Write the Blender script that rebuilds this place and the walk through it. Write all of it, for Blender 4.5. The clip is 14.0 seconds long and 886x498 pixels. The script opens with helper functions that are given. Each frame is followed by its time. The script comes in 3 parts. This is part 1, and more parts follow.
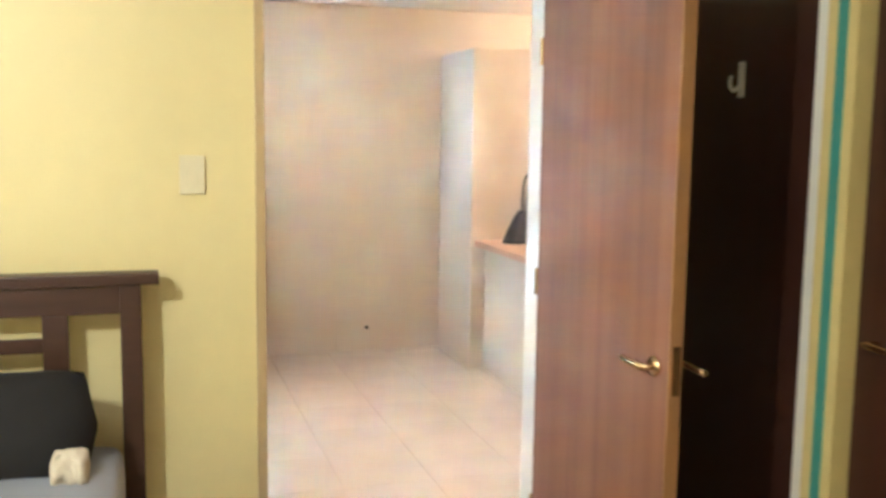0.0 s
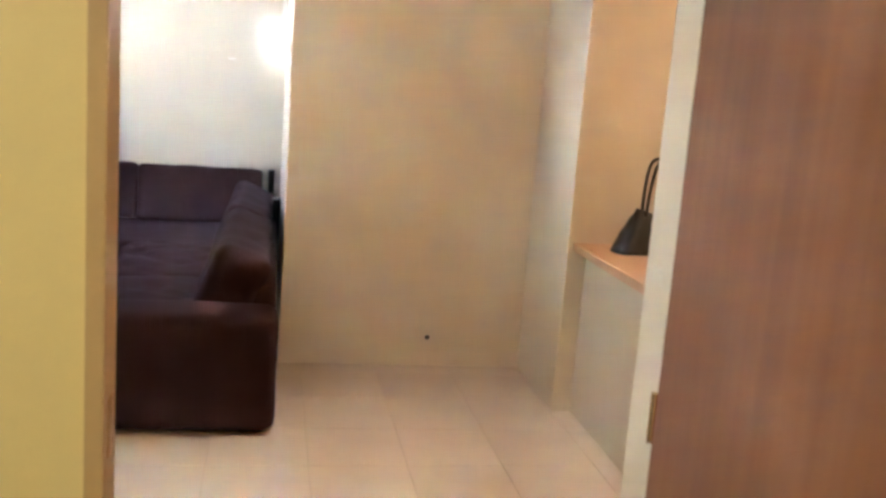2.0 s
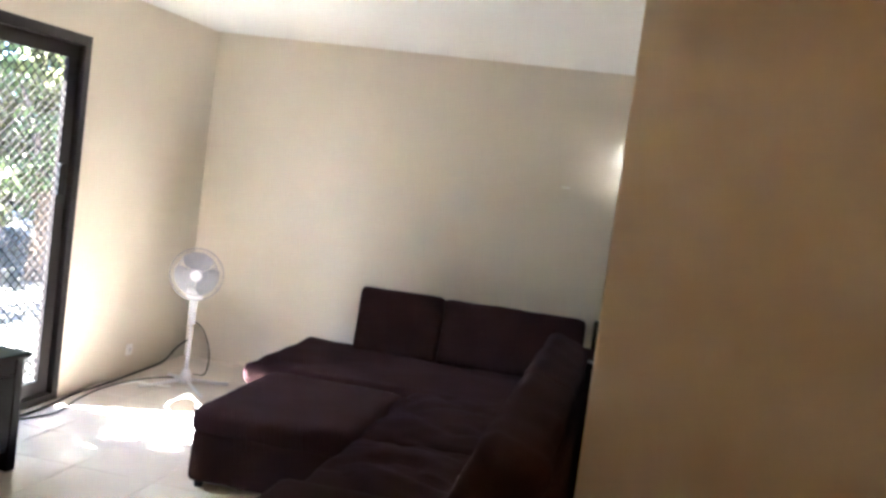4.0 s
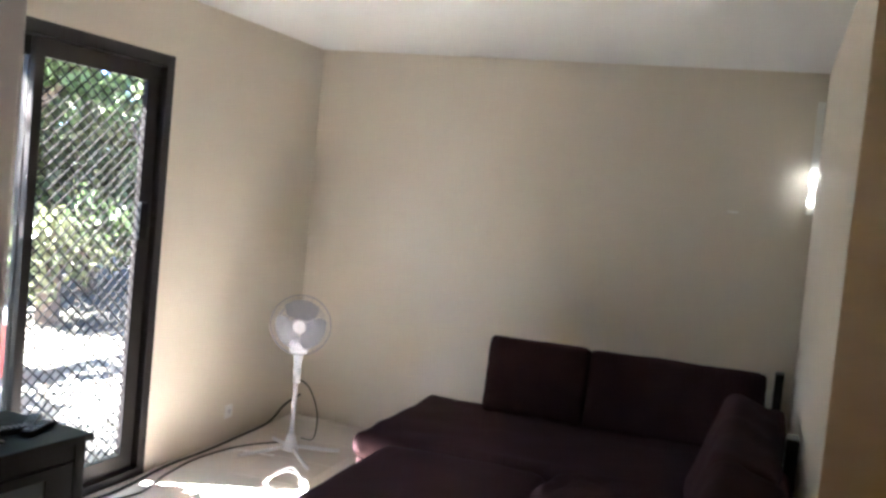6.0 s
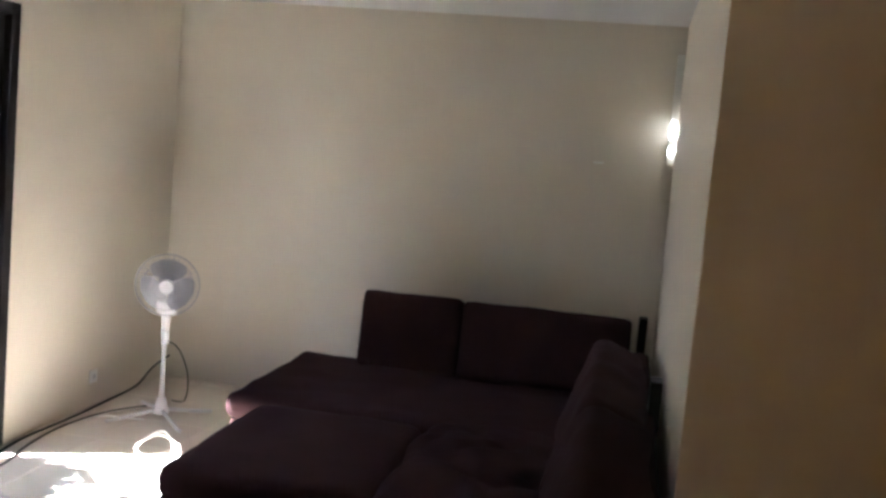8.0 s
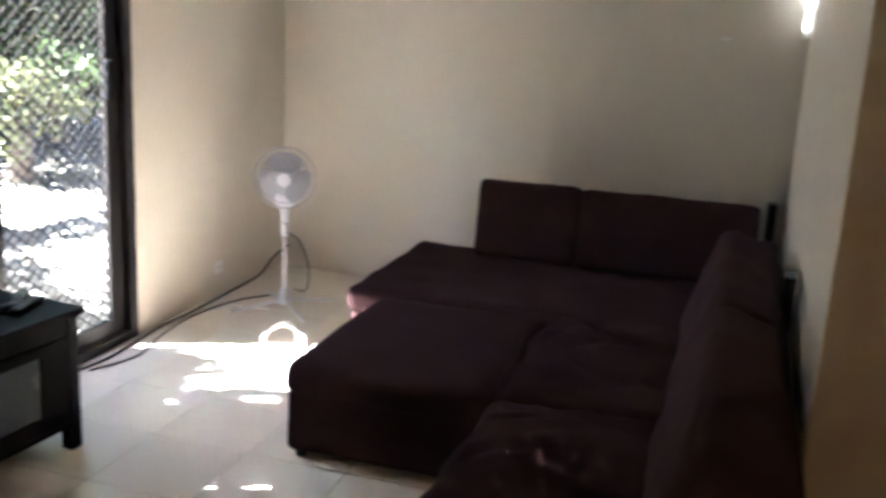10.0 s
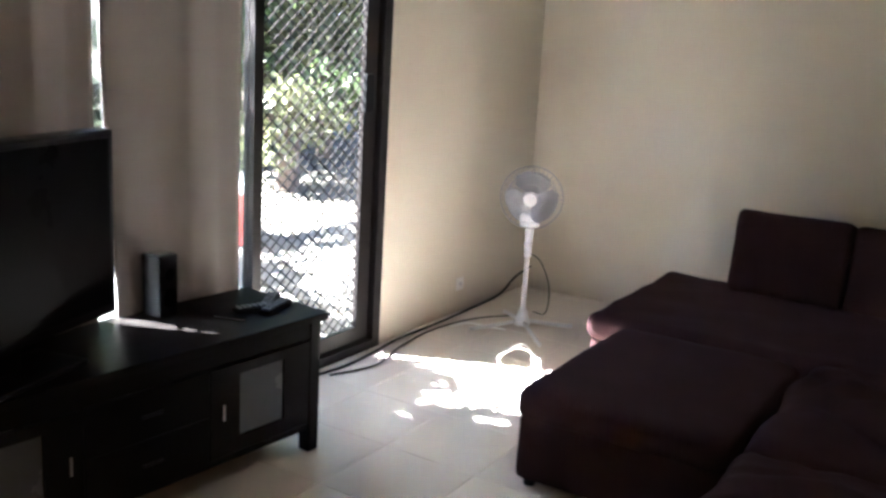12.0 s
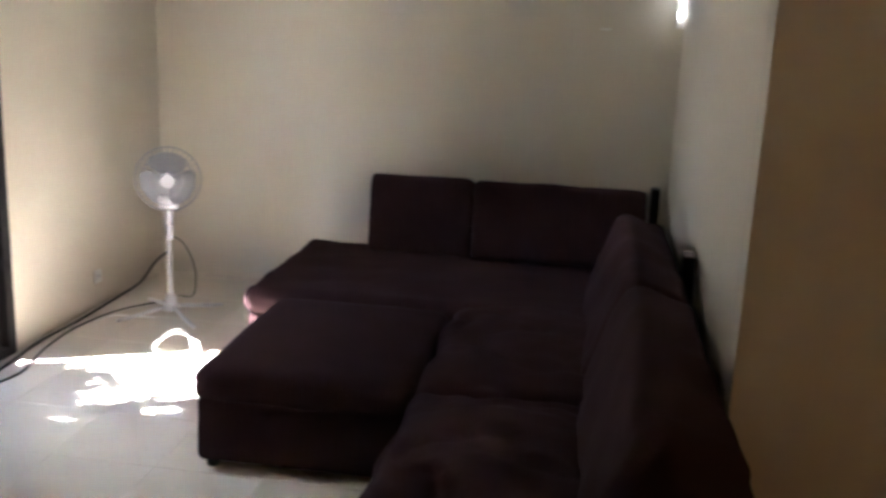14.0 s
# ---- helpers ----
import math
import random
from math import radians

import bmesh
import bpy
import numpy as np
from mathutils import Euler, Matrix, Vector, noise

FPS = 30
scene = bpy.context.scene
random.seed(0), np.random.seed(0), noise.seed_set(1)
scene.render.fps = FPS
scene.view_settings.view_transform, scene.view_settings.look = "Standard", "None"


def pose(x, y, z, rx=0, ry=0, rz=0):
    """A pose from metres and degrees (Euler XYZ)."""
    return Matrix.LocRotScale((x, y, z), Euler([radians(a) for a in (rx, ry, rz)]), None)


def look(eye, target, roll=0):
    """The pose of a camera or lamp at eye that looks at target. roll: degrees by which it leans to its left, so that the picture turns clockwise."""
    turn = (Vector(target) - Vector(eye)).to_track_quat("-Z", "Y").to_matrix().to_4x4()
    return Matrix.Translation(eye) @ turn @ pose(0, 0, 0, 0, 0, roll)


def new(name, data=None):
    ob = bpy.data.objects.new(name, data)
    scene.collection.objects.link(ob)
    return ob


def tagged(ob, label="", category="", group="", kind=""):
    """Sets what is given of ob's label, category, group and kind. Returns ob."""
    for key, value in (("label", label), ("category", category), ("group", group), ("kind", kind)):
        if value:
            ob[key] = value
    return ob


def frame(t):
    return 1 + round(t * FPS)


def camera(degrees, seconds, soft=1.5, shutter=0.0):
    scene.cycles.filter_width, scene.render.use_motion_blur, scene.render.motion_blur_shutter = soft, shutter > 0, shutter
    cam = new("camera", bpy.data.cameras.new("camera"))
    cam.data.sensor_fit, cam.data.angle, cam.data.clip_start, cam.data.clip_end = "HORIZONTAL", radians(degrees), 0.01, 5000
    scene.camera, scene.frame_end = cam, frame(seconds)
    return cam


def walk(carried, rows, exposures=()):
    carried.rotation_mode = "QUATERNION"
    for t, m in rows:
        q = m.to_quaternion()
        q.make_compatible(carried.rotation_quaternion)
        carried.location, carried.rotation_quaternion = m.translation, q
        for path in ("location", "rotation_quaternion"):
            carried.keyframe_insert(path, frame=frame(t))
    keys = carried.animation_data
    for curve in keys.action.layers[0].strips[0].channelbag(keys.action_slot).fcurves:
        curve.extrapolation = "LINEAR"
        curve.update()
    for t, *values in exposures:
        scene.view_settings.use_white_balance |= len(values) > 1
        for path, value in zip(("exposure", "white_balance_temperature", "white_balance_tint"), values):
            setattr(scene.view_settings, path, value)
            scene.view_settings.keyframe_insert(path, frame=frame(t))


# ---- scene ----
cam = camera(50.0, 14.0, soft=3.0, shutter=0.4)
PATH = [
    (0, (-0.686, -6.554, 1.539), (-0.088, -4.66, 1.302), 0.8),
    (0.3, (-0.571, -6.348, 1.536), (-0.088, -4.421, 1.31), 0.6),
    (0.7, (-0.457, -6.074, 1.556), (-0.043, -4.132, 1.317), 1.3),
    (1, (-0.376, -5.828, 1.552), (0.036, -3.889, 1.284), 1.4),
    (1.5, (-0.196, -5.412, 1.543), (0.173, -3.473, 1.223), 2.7),
    (2, (-0.082, -5.065, 1.603), (0.281, -3.131, 1.247), 4.4),
    (2.5, (-0.002, -4.632, 1.62), (0.268, -2.676, 1.307), 5.7),
    (3, (0.038, -4.216, 1.57), (-0.034, -2.231, 1.338), 5.0),
    (3.5, (0.125, -3.986, 1.624), (-0.179, -2.019, 1.43), 6.7),
    (4, (0.092, -3.741, 1.588), (-0.299, -1.786, 1.436), 7.5),
    (6.5, (-0.223, -2.769, 1.573), (-0.889, -0.887, 1.454), 5.3),
    (7, (-0.211, -2.807, 1.569), (-0.706, -0.873, 1.45), 5.4),
    (9.5, (-0.247, -2.774, 1.65), (-0.584, -0.845, 1.242), 4.5),
    (10, (-0.281, -2.711, 1.66), (-0.851, -0.854, 1.183), 3.1),
    (10.5, (-0.346, -2.587, 1.629), (-1.168, -0.827, 1.152), 2.8),
    (11, (-0.368, -2.557, 1.617), (-1.345, -0.876, 1.147), 3.0),
    (11.5, (-0.357, -2.587, 1.615), (-1.385, -0.933, 1.158), 3.3),
    (12, (-0.345, -2.581, 1.615), (-1.379, -0.93, 1.161), 3.4),
    (12.5, (-0.342, -2.576, 1.602), (-1.352, -0.91, 1.148), 3.1),
    (13, (-0.363, -2.571, 1.578), (-1.228, -0.825, 1.127), 2.6),
    (13.5, (-0.398, -2.659, 1.599), (-0.965, -0.795, 1.148), 2.4),
    (14, (-0.47, -2.716, 1.613), (-0.755, -0.791, 1.15), 2.6),
]
EXPOSURES = [
    (0.0, 8.95, 4250, 10), (0.5, 8.75, 4250, 10), (1.0, 8.65, 4350, 10), (1.5, 8.6, 4900, 10), (2.0, 8.3, 5000, 10), (2.5, 8.05, 5400, 10),
    (3.0, 7.5, 5450, 10), (3.5, 6.95, 5600, 10), (4.0, 6.65, 5600, 10), (6.5, 5.7, 5600, 10), (7.0, 5.55, 5600, 10), (9.5, 5.9, 5650, 10),
    (10.1, 5.85, 5600, 10), (11.0, 5.7, 5550, 10), (14.0, 5.75, 5650, 10),
]
walk(cam, [(t, look(eye, target, roll)) for t, eye, target, roll in PATH], EXPOSURES)

# ---- daylight ----
SUN_EL, SUN_DIR = radians(50), Vector((0.905, 0.425, 0))
world = bpy.data.worlds.new("sky")
scene.world = world
world.use_nodes = True
sky = world.node_tree.nodes.new("ShaderNodeTexSky")
sky.sky_type, sky.sun_disc = "NISHITA", False
sky.air_density, sky.dust_density = 0.3, 0.2
sky.sun_elevation, sky.sun_rotation = SUN_EL, math.atan2(-SUN_DIR.x, -SUN_DIR.y)
world.node_tree.links.new(sky.outputs[0], world.node_tree.nodes["Background"].inputs[0])
world.node_tree.nodes["Background"].inputs[1].default_value = 0.05


def lamp(name, kind, m, energy, colour, **more):
    data = bpy.data.lights.new(name, kind)
    data.energy, data.color = energy, colour
    for key, value in more.items():
        if key == "size":
            data.size = value
        elif key == "size_y":
            data.shape, data.size_y = "RECTANGLE", value
        elif key == "angle":
            data.angle = value
        elif key == "radius":
            data.shadow_soft_size = value
    ob = new(name, data)
    ob.matrix_world = m
    return ob


way = Vector((SUN_DIR.x * math.cos(SUN_EL), SUN_DIR.y * math.cos(SUN_EL), -math.sin(SUN_EL)))
lamp("sun", "SUN", look((0, 0, 30), Vector((0, 0, 30)) + way), 5.0, (1.0, 0.95, 0.86), angle=radians(0.5))
# warm bulbs inside unseen ceiling lights; the hall one is added as fill
lamp("bedroom_bulb", "POINT", pose(-1.7, -5.6, 2.18), 0.26, (1.0, 0.78, 0.46), radius=0.06)
lamp("kitchen_bulb", "POINT", pose(2.5, -0.9, 2.18), 0.071, (1.0, 0.50, 0.17), radius=0.06)
lamp("hall_fill_bulb", "POINT", pose(1.15, -2.5, 2.18), 0.046, (1.0, 0.42, 0.11), radius=0.06)


# ---- materials ----
def material(name, colour, rough=0.6, metal=0.0, vary=0.12, scale=6.0, fine=80.0, bump=0.1, dirt=None, stretch=(1, 1, 1),
             translucent=0.0, emit=None, sheen=0.0, per_piece=0.0, spec=0.5):
    """A surface with slow blotches, fine grain and relief."""
    m = bpy.data.materials.new(name)
    m.use_nodes = True
    n, l = m.node_tree.nodes, m.node_tree.links
    b = n["Principled BSDF"]
    co, mp = n.new("ShaderNodeTexCoord"), n.new("ShaderNodeMapping")
    mp.inputs["Scale"].default_value = stretch
    l.new(co.outputs["Object"], mp.inputs["Vector"])
    slow, grain = n.new("ShaderNodeTexNoise"), n.new("ShaderNodeTexNoise")
    slow.inputs["Scale"].default_value, slow.inputs["Detail"].default_value = scale, 4
    grain.inputs["Scale"].default_value, grain.inputs["Detail"].default_value = fine, 3
    for tex in (slow, grain):
        l.new(mp.outputs[0], tex.inputs["Vector"])
    mix = n.new("ShaderNodeMix")
    mix.data_type = "RGBA"
    dark = dirt or tuple(c * (1 - vary * 2.2) for c in colour)
    mix.inputs[6].default_value, mix.inputs[7].default_value = (*dark, 1), (*[min(1, c * (1 + vary * 0.5)) for c in colour], 1)
    blend = n.new("ShaderNodeMath")
    blend.operation = "MULTIPLY_ADD"
    blend.inputs[1].default_value, blend.inputs[2].default_value = 0.4, 0.0
    l.new(grain.outputs[0], blend.inputs[0])
    add = n.new("ShaderNodeMath")
    add.operation = "MULTIPLY_ADD"
    add.inputs[1].default_value = 0.9
    l.new(slow.outputs[0], add.inputs[0])
    l.new(blend.outputs[0], add.inputs[2])
    out = add
    if per_piece:
        info, extra = n.new("ShaderNodeObjectInfo"), n.new("ShaderNodeMath")
        extra.operation = "MULTIPLY_ADD"
        extra.inputs[1].default_value = per_piece
        l.new(info.outputs["Random"], extra.inputs[0])
        l.new(add.outputs[0], extra.inputs[2])
        out = extra
    l.new(out.outputs[0], mix.inputs[0])
    l.new(mix.outputs[2], b.inputs["Base Color"])
    rr = n.new("ShaderNodeMapRange")
    rr.inputs["To Min"].default_value, rr.inputs["To Max"].default_value = max(0.02, rough - 0.08), min(1, rough + 0.08)
    l.new(slow.outputs[0], rr.inputs["Value"])
    l.new(rr.outputs[0], b.inputs["Roughness"])
    b.inputs["Metallic"].default_value = metal
    b.inputs["Specular IOR Level"].default_value = spec
    if sheen:
        b.inputs["Sheen Weight"].default_value, b.inputs["Sheen Roughness"].default_value = sheen, 0.5
    if bump:
        bp = n.new("ShaderNodeBump")
        bp.inputs["Strength"].default_value, bp.inputs["Distance"].default_value = bump, 0.004
        l.new(grain.outputs[0], bp.inputs["Height"])
        l.new(bp.outputs[0], b.inputs["Normal"])
    if emit:
        b.inputs["Emission Color"].default_value, b.inputs["Emission Strength"].default_value = (*emit[:3], 1), emit[3]
    if translucent:
        tr, sh = n.new("ShaderNodeBsdfTranslucent"), n.new("ShaderNodeMixShader")
        l.new(mix.outputs[2], tr.inputs["Color"])
        sh.inputs[0].default_value = translucent
        l.new(b.outputs[0], sh.inputs[1])
        l.new(tr.outputs[0], sh.inputs[2])
        l.new(sh.outputs[0], n["Material Output"].inputs["Surface"])
    return m


def glass(name, tint=(0.9, 0.95, 0.95), rough=0.02):
    m = bpy.data.materials.new(name)
    m.use_nodes = True
    b = m.node_tree.nodes["Principled BSDF"]
    b.inputs["Base Color"].default_value = (*tint, 1)
    b.inputs["Roughness"].default_value = rough
    b.inputs["Transmission Weight"].default_value = 1.0
    return m


M_CREAM = material("cream_wall_paint", (0.67, 0.605, 0.50), 0.55, vary=0.035, scale=1.3, fine=90, bump=0.05)
M_YELLOW = material("yellow_wall_paint", (0.79, 0.675, 0.31), 0.5, vary=0.03, scale=1.3, fine=140, bump=0.12)
M_CEIL = material("white_ceiling_paint", (0.80, 0.78, 0.75), 0.8, vary=0.03, scale=1.0, fine=120, bump=0.1)
M_TRIM = material("white_gloss_trim", (0.80, 0.78, 0.72), 0.35, vary=0.04, scale=4, bump=0.03)
M_TANTRIM = material("tan_painted_trim", (0.52, 0.38, 0.18), 0.4, vary=0.06, scale=4, bump=0.03)
M_TILE = material("cream_polished_tile", (0.72, 0.65, 0.57), 0.24, vary=0.05, scale=3, fine=40, bump=0.015, per_piece=0.25, spec=0.18)
M_GROUT = material("tan_grout", (0.66, 0.58, 0.50), 0.9, vary=0.15, scale=10)
M_CARPET = material("beige_carpet", (0.42, 0.34, 0.25), 0.95, vary=0.12, scale=9, fine=300, bump=0.6)
M_SOFA = material("brown_suede", (0.041, 0.021, 0.023), 0.95, vary=0.25, scale=5, fine=160, bump=0.35, spec=0.05)
M_SOFABASE = material("dark_brown_suede", (0.038, 0.019, 0.020), 0.95, vary=0.2, scale=5, fine=160, bump=0.3, spec=0.05)
M_BLACKWOOD = material("black_stained_wood", (0.011, 0.0095, 0.009), 0.36, vary=0.2, scale=3, fine=30, bump=0.0, stretch=(6, 0.5, 6), spec=0.04)
M_DARKWOOD = material("dark_brown_wood", (0.060, 0.026, 0.014), 0.38, vary=0.3, scale=4, fine=30, bump=0.08, stretch=(1, 9, 9))
M_WARDROBE = material("dark_chocolate_wood", (0.048, 0.016, 0.008), 0.4, vary=0.3, scale=3, fine=30, bump=0.06, stretch=(8, 8, 0.6))
M_DOOR = material("brown_wood_veneer", (0.30, 0.145, 0.078), 0.55, vary=0.34, scale=0.9, fine=3, bump=0.015, stretch=(9, 9, 0.25), spec=0.25)
M_DOOREDGE = material("oak_door_edge", (0.36, 0.19, 0.06), 0.5, vary=0.15, scale=3, stretch=(8, 8, 0.7))
M_ORANGEWOOD = material("orange_varnished_wood", (0.55, 0.26, 0.06), 0.35, vary=0.2, scale=3, fine=26, stretch=(8, 8, 0.6))
M_COUNTER = material("peach_laminate", (0.62, 0.40, 0.26), 0.35, vary=0.08, scale=8, fine=120)
M_BRASS = material("worn_brass", (0.75, 0.56, 0.30), 0.22, 1.0, vary=0.12, scale=20, bump=0.02)
M_CHROME = material("satin_chrome", (0.72, 0.72, 0.74), 0.2, 1.0, vary=0.06, scale=20, bump=0.02)
M_ALU = material("dark_bronze_aluminium", (0.022, 0.018, 0.017), 0.4, 0.3, vary=0.15, scale=8, bump=0.03)
M_CURTAIN = material("beige_curtain_cloth", (0.34, 0.305, 0.285), 0.9, vary=0.10, scale=4, fine=200, bump=0.3)
M_PLASTIC = material("white_plastic", (0.80, 0.79, 0.76), 0.4, vary=0.05, scale=10, bump=0.02)
M_GREYPLASTIC = material("pale_grey_plastic", (0.55, 0.54, 0.55), 0.35, vary=0.06, scale=10, bump=0.02)
M_FAN = material("white_fan_plastic", (0.60, 0.58, 0.59), 0.4, vary=0.05, scale=10, bump=0.02)
M_CAGE = material("grey_cage_wire", (0.36, 0.35, 0.37), 0.4, vary=0.06, scale=10, bump=0.02)
M_BLADE = material("smoky_fan_plastic", (0.34, 0.33, 0.35), 0.3, vary=0.05, scale=10, bump=0.0, translucent=0.1)
M_CREAMPLASTIC = material("cream_plastic", (0.76, 0.68, 0.44), 0.45, vary=0.04, scale=10, bump=0.02)
M_BLACK = material("black_plastic", (0.012, 0.012, 0.013), 0.4, vary=0.2, scale=10, bump=0.02, spec=0.2)
M_SCREEN = material("dark_screen_glass", (0.006, 0.006, 0.007), 0.3, vary=0.05, scale=3, bump=0.0, spec=0.05)
M_FROST = material("frosted_cabinet_glass", (0.10, 0.11, 0.11), 0.25, vary=0.08, scale=6, bump=0.02)
M_LEATHER = material("black_leather", (0.016, 0.015, 0.016), 0.4, vary=0.25, scale=14, fine=120, bump=0.5)
M_PILLOW = material("black_cotton", (0.014, 0.012, 0.011), 0.95, vary=0.2, scale=8, fine=260, bump=0.3)
M_SHEET = material("grey_cotton_sheet", (0.30, 0.31, 0.36), 0.9, vary=0.1, scale=6, fine=260, bump=0.3)
M_PALE = material("cream_cotton", (0.62, 0.54, 0.40), 0.9, vary=0.1, scale=8, fine=260, bump=0.3)
M_TEAL = material("teal_paint", (0.10, 0.32, 0.28), 0.4, vary=0.08, scale=8)
M_GOLD = material("pale_gold_paint", (0.70, 0.58, 0.22), 0.4, vary=0.08, scale=8)
M_RED = material("faded_red_plastic", (0.36, 0.06, 0.05), 0.5, vary=0.12, scale=8)
M_GROUND = material("pale_dry_ground", (0.13, 0.115, 0.09), 0.95, vary=0.25, scale=1.2, fine=14, bump=0.5)
M_PAVE = material("pale_concrete", (0.10, 0.094, 0.082), 0.85, vary=0.12, scale=2, fine=60, bump=0.3)
M_BARK = material("grey_bark", (0.12, 0.09, 0.07), 0.95, vary=0.3, scale=6, fine=30, bump=0.9, stretch=(1, 1, 0.3))
M_LEAF = material("green_leaf", (0.105, 0.15, 0.06), 0.5, vary=0.35, scale=0.9, fine=9, bump=0.0, translucent=0.3)
M_LEAF2 = material("olive_leaf", (0.15, 0.16, 0.08), 0.5, vary=0.35, scale=0.9, fine=9, bump=0.0, translucent=0.3)
M_SHRUB = material("dark_shrub_leaf", (0.045, 0.07, 0.03), 0.6, vary=0.35, scale=0.9, fine=9, bump=0.0)
M_FLAKE = material("dark_brown_flake", (0.05, 0.036, 0.02), 0.8, vary=0.35, scale=2, fine=20, bump=0.0)
M_GLASS = glass("window_glass")
M_SHADE = material("opal_lamp_glass", (0.85, 0.80, 0.70), 0.4, vary=0.02, emit=(1.0, 0.8, 0.5, 0.05))
# glow for the corner's reflected light spots, no lamp there
M_SPOT_GLOW = material("light_spot_glow", (0.9, 0.9, 0.85), 0.4, vary=0.0, emit=(1.0, 0.98, 0.92, 0.8))


# ---- mesh helpers ----
def mesh_of(bm, name, mat, smooth=False):
    me = bpy.data.meshes.new(name)
    bm.normal_update()
    bm.to_mesh(me)
    bm.free()
    me.materials.append(mat)
    if smooth:
        me.shade_smooth()
    return me


def part(name, bm, mat, parent, label="", smooth=False):
    ob = new(name, mesh_of(bm, name, mat, smooth))
    ob.parent = parent
    if label:
        tagged(ob, label)
    return ob


def thing(name, m, label, category, group="", kind=""):
    ob = new(name)
    ob.empty_display_size = 0.1
    ob.matrix_world = m
    return tagged(ob, label, category, group, kind)


def box(x0, x1, y0, y1, z0, z1, bevel=0.0, bm=None):
    part_bm = bmesh.new()
    bmesh.ops.create_cube(part_bm, size=1, matrix=Matrix.Translation(((x0 + x1) / 2, (y0 + y1) / 2, (z0 + z1) / 2)) @ Matrix.Diagonal((x1 - x0, y1 - y0, z1 - z0, 1)))
    if bevel:
        bmesh.ops.bevel(part_bm, geom=part_bm.edges[:], offset=bevel, segments=2, profile=0.7, affect="EDGES")
    if bm is None:
        return part_bm
    return merge(bm, part_bm)


def merge(bm, other):
    me = bpy.data.meshes.new("joined")
    other.to_mesh(me)
    other.free()
    bm.from_mesh(me)
    bpy.data.meshes.remove(me)
    return bm


def rod(p, q, r0, r1=None, seg=12, bm=None):
    """A round bar from p to q."""
    p, q = Vector(p), Vector(q)
    b = bmesh.new()
    d = q - p
    bmesh.ops.create_cone(b, cap_ends=True, segments=seg, radius1=r0, radius2=r0 if r1 is None else r1, depth=d.length,
                          matrix=Matrix.Translation((p + q) / 2) @ d.to_track_quat("Z", "Y").to_matrix().to_4x4())
    return b if bm is None else merge(bm, b)


def tube(points, r, seg=8, closed=False, steps=4):
    """A bent round bar through points, smoothed."""
    pts = [Vector(p) for p in points]
    n = len(pts)
    fine = []
    for i in range(n if closed else n - 1):
        a, b, c, d = (pts[(i + k) % n] if closed else pts[min(max(i + k, 0), n - 1)] for k in (-1, 0, 1, 2))
        for s in range(steps):
            u = s / steps
            fine.append(0.5 * (2 * b + (c - a) * u + (2 * a - 5 * b + 4 * c - d) * u * u + (3 * b - a - 3 * c + d) * u ** 3))
    if not closed:
        fine.append(pts[-1])
    bm, rings, m = bmesh.new(), [], len(fine)
    for i, p in enumerate(fine):
        t = (fine[(i + 1) % m] - fine[i - 1]) if closed else (fine[min(i + 1, m - 1)] - fine[max(i - 1, 0)])
        side = t.cross(Vector((0.13, 0.21, 0.97))).normalized()
        up = side.cross(t).normalized()
        rings.append([bm.verts.new(p + (side * math.cos(a) + up * math.sin(a)) * r) for a in (2 * math.pi * k / seg for k in range(seg))])
    for i in range(m if closed else m - 1):
        a, b = rings[i], rings[(i + 1) % m]
        for k in range(seg):
            bm.faces.new((a[k], a[(k + 1) % seg], b[(k + 1) % seg], b[k]))
    if not closed:
        bm.faces.new(rings[0][::-1])
        bm.faces.new(rings[-1])
    return bm


def soft_box(x0, x1, y0, y1, z0, z1, r=0.05, puff=0.02, lumps=0.006, cuts=11, seed=0.0, crease=0.0):
    """An upholstered block: rounded edges, a bulging top and uneven stuffing."""
    bm = bmesh.new()
    bmesh.ops.create_cube(bm, size=2)
    bmesh.ops.subdivide_edges(bm, edges=bm.edges[:], cuts=cuts, use_grid_fill=True)
    h = Vector(((x1 - x0) / 2, (y1 - y0) / 2, (z1 - z0) / 2))
    c = Vector(((x0 + x1) / 2, (y0 + y1) / 2, (z0 + z1) / 2))
    r = min(r, min(h) * 0.95)
    for v in bm.verts:
        u = Vector([math.sin(a * math.pi / 2) for a in v.co])
        p = Vector([u[i] * h[i] for i in range(3)])
        inner = Vector([max(-(h[i] - r), min(h[i] - r, p[i])) for i in range(3)])
        d = p - inner
        if d.length > 1e-6:
            p = inner + d.normalized() * r
        swell = (1 - u.x ** 2) * (1 - u.y ** 2)
        if u.z > 0:
            p.z += puff * swell * u.z
        w = noise.noise(Vector((p.x * 4 + seed, p.y * 4, p.z * 4))) + 0.5 * noise.noise(Vector((p.x * 11, p.y * 11 + seed, p.z * 11)))
        p += u.normalized() * w * lumps
        if crease and u.z > 0:
            fold = 1 - abs(noise.noise(Vector((p.x * 3.1 + seed * 1.7, p.y * 5.2, 0.3 + seed))))
            p.z -= crease * fold ** 9 * u.z * min(1.0, 2.2 * (1 - max(abs(u.x), abs(u.y))) + 0.25)
        v.co = c + p
    return bm


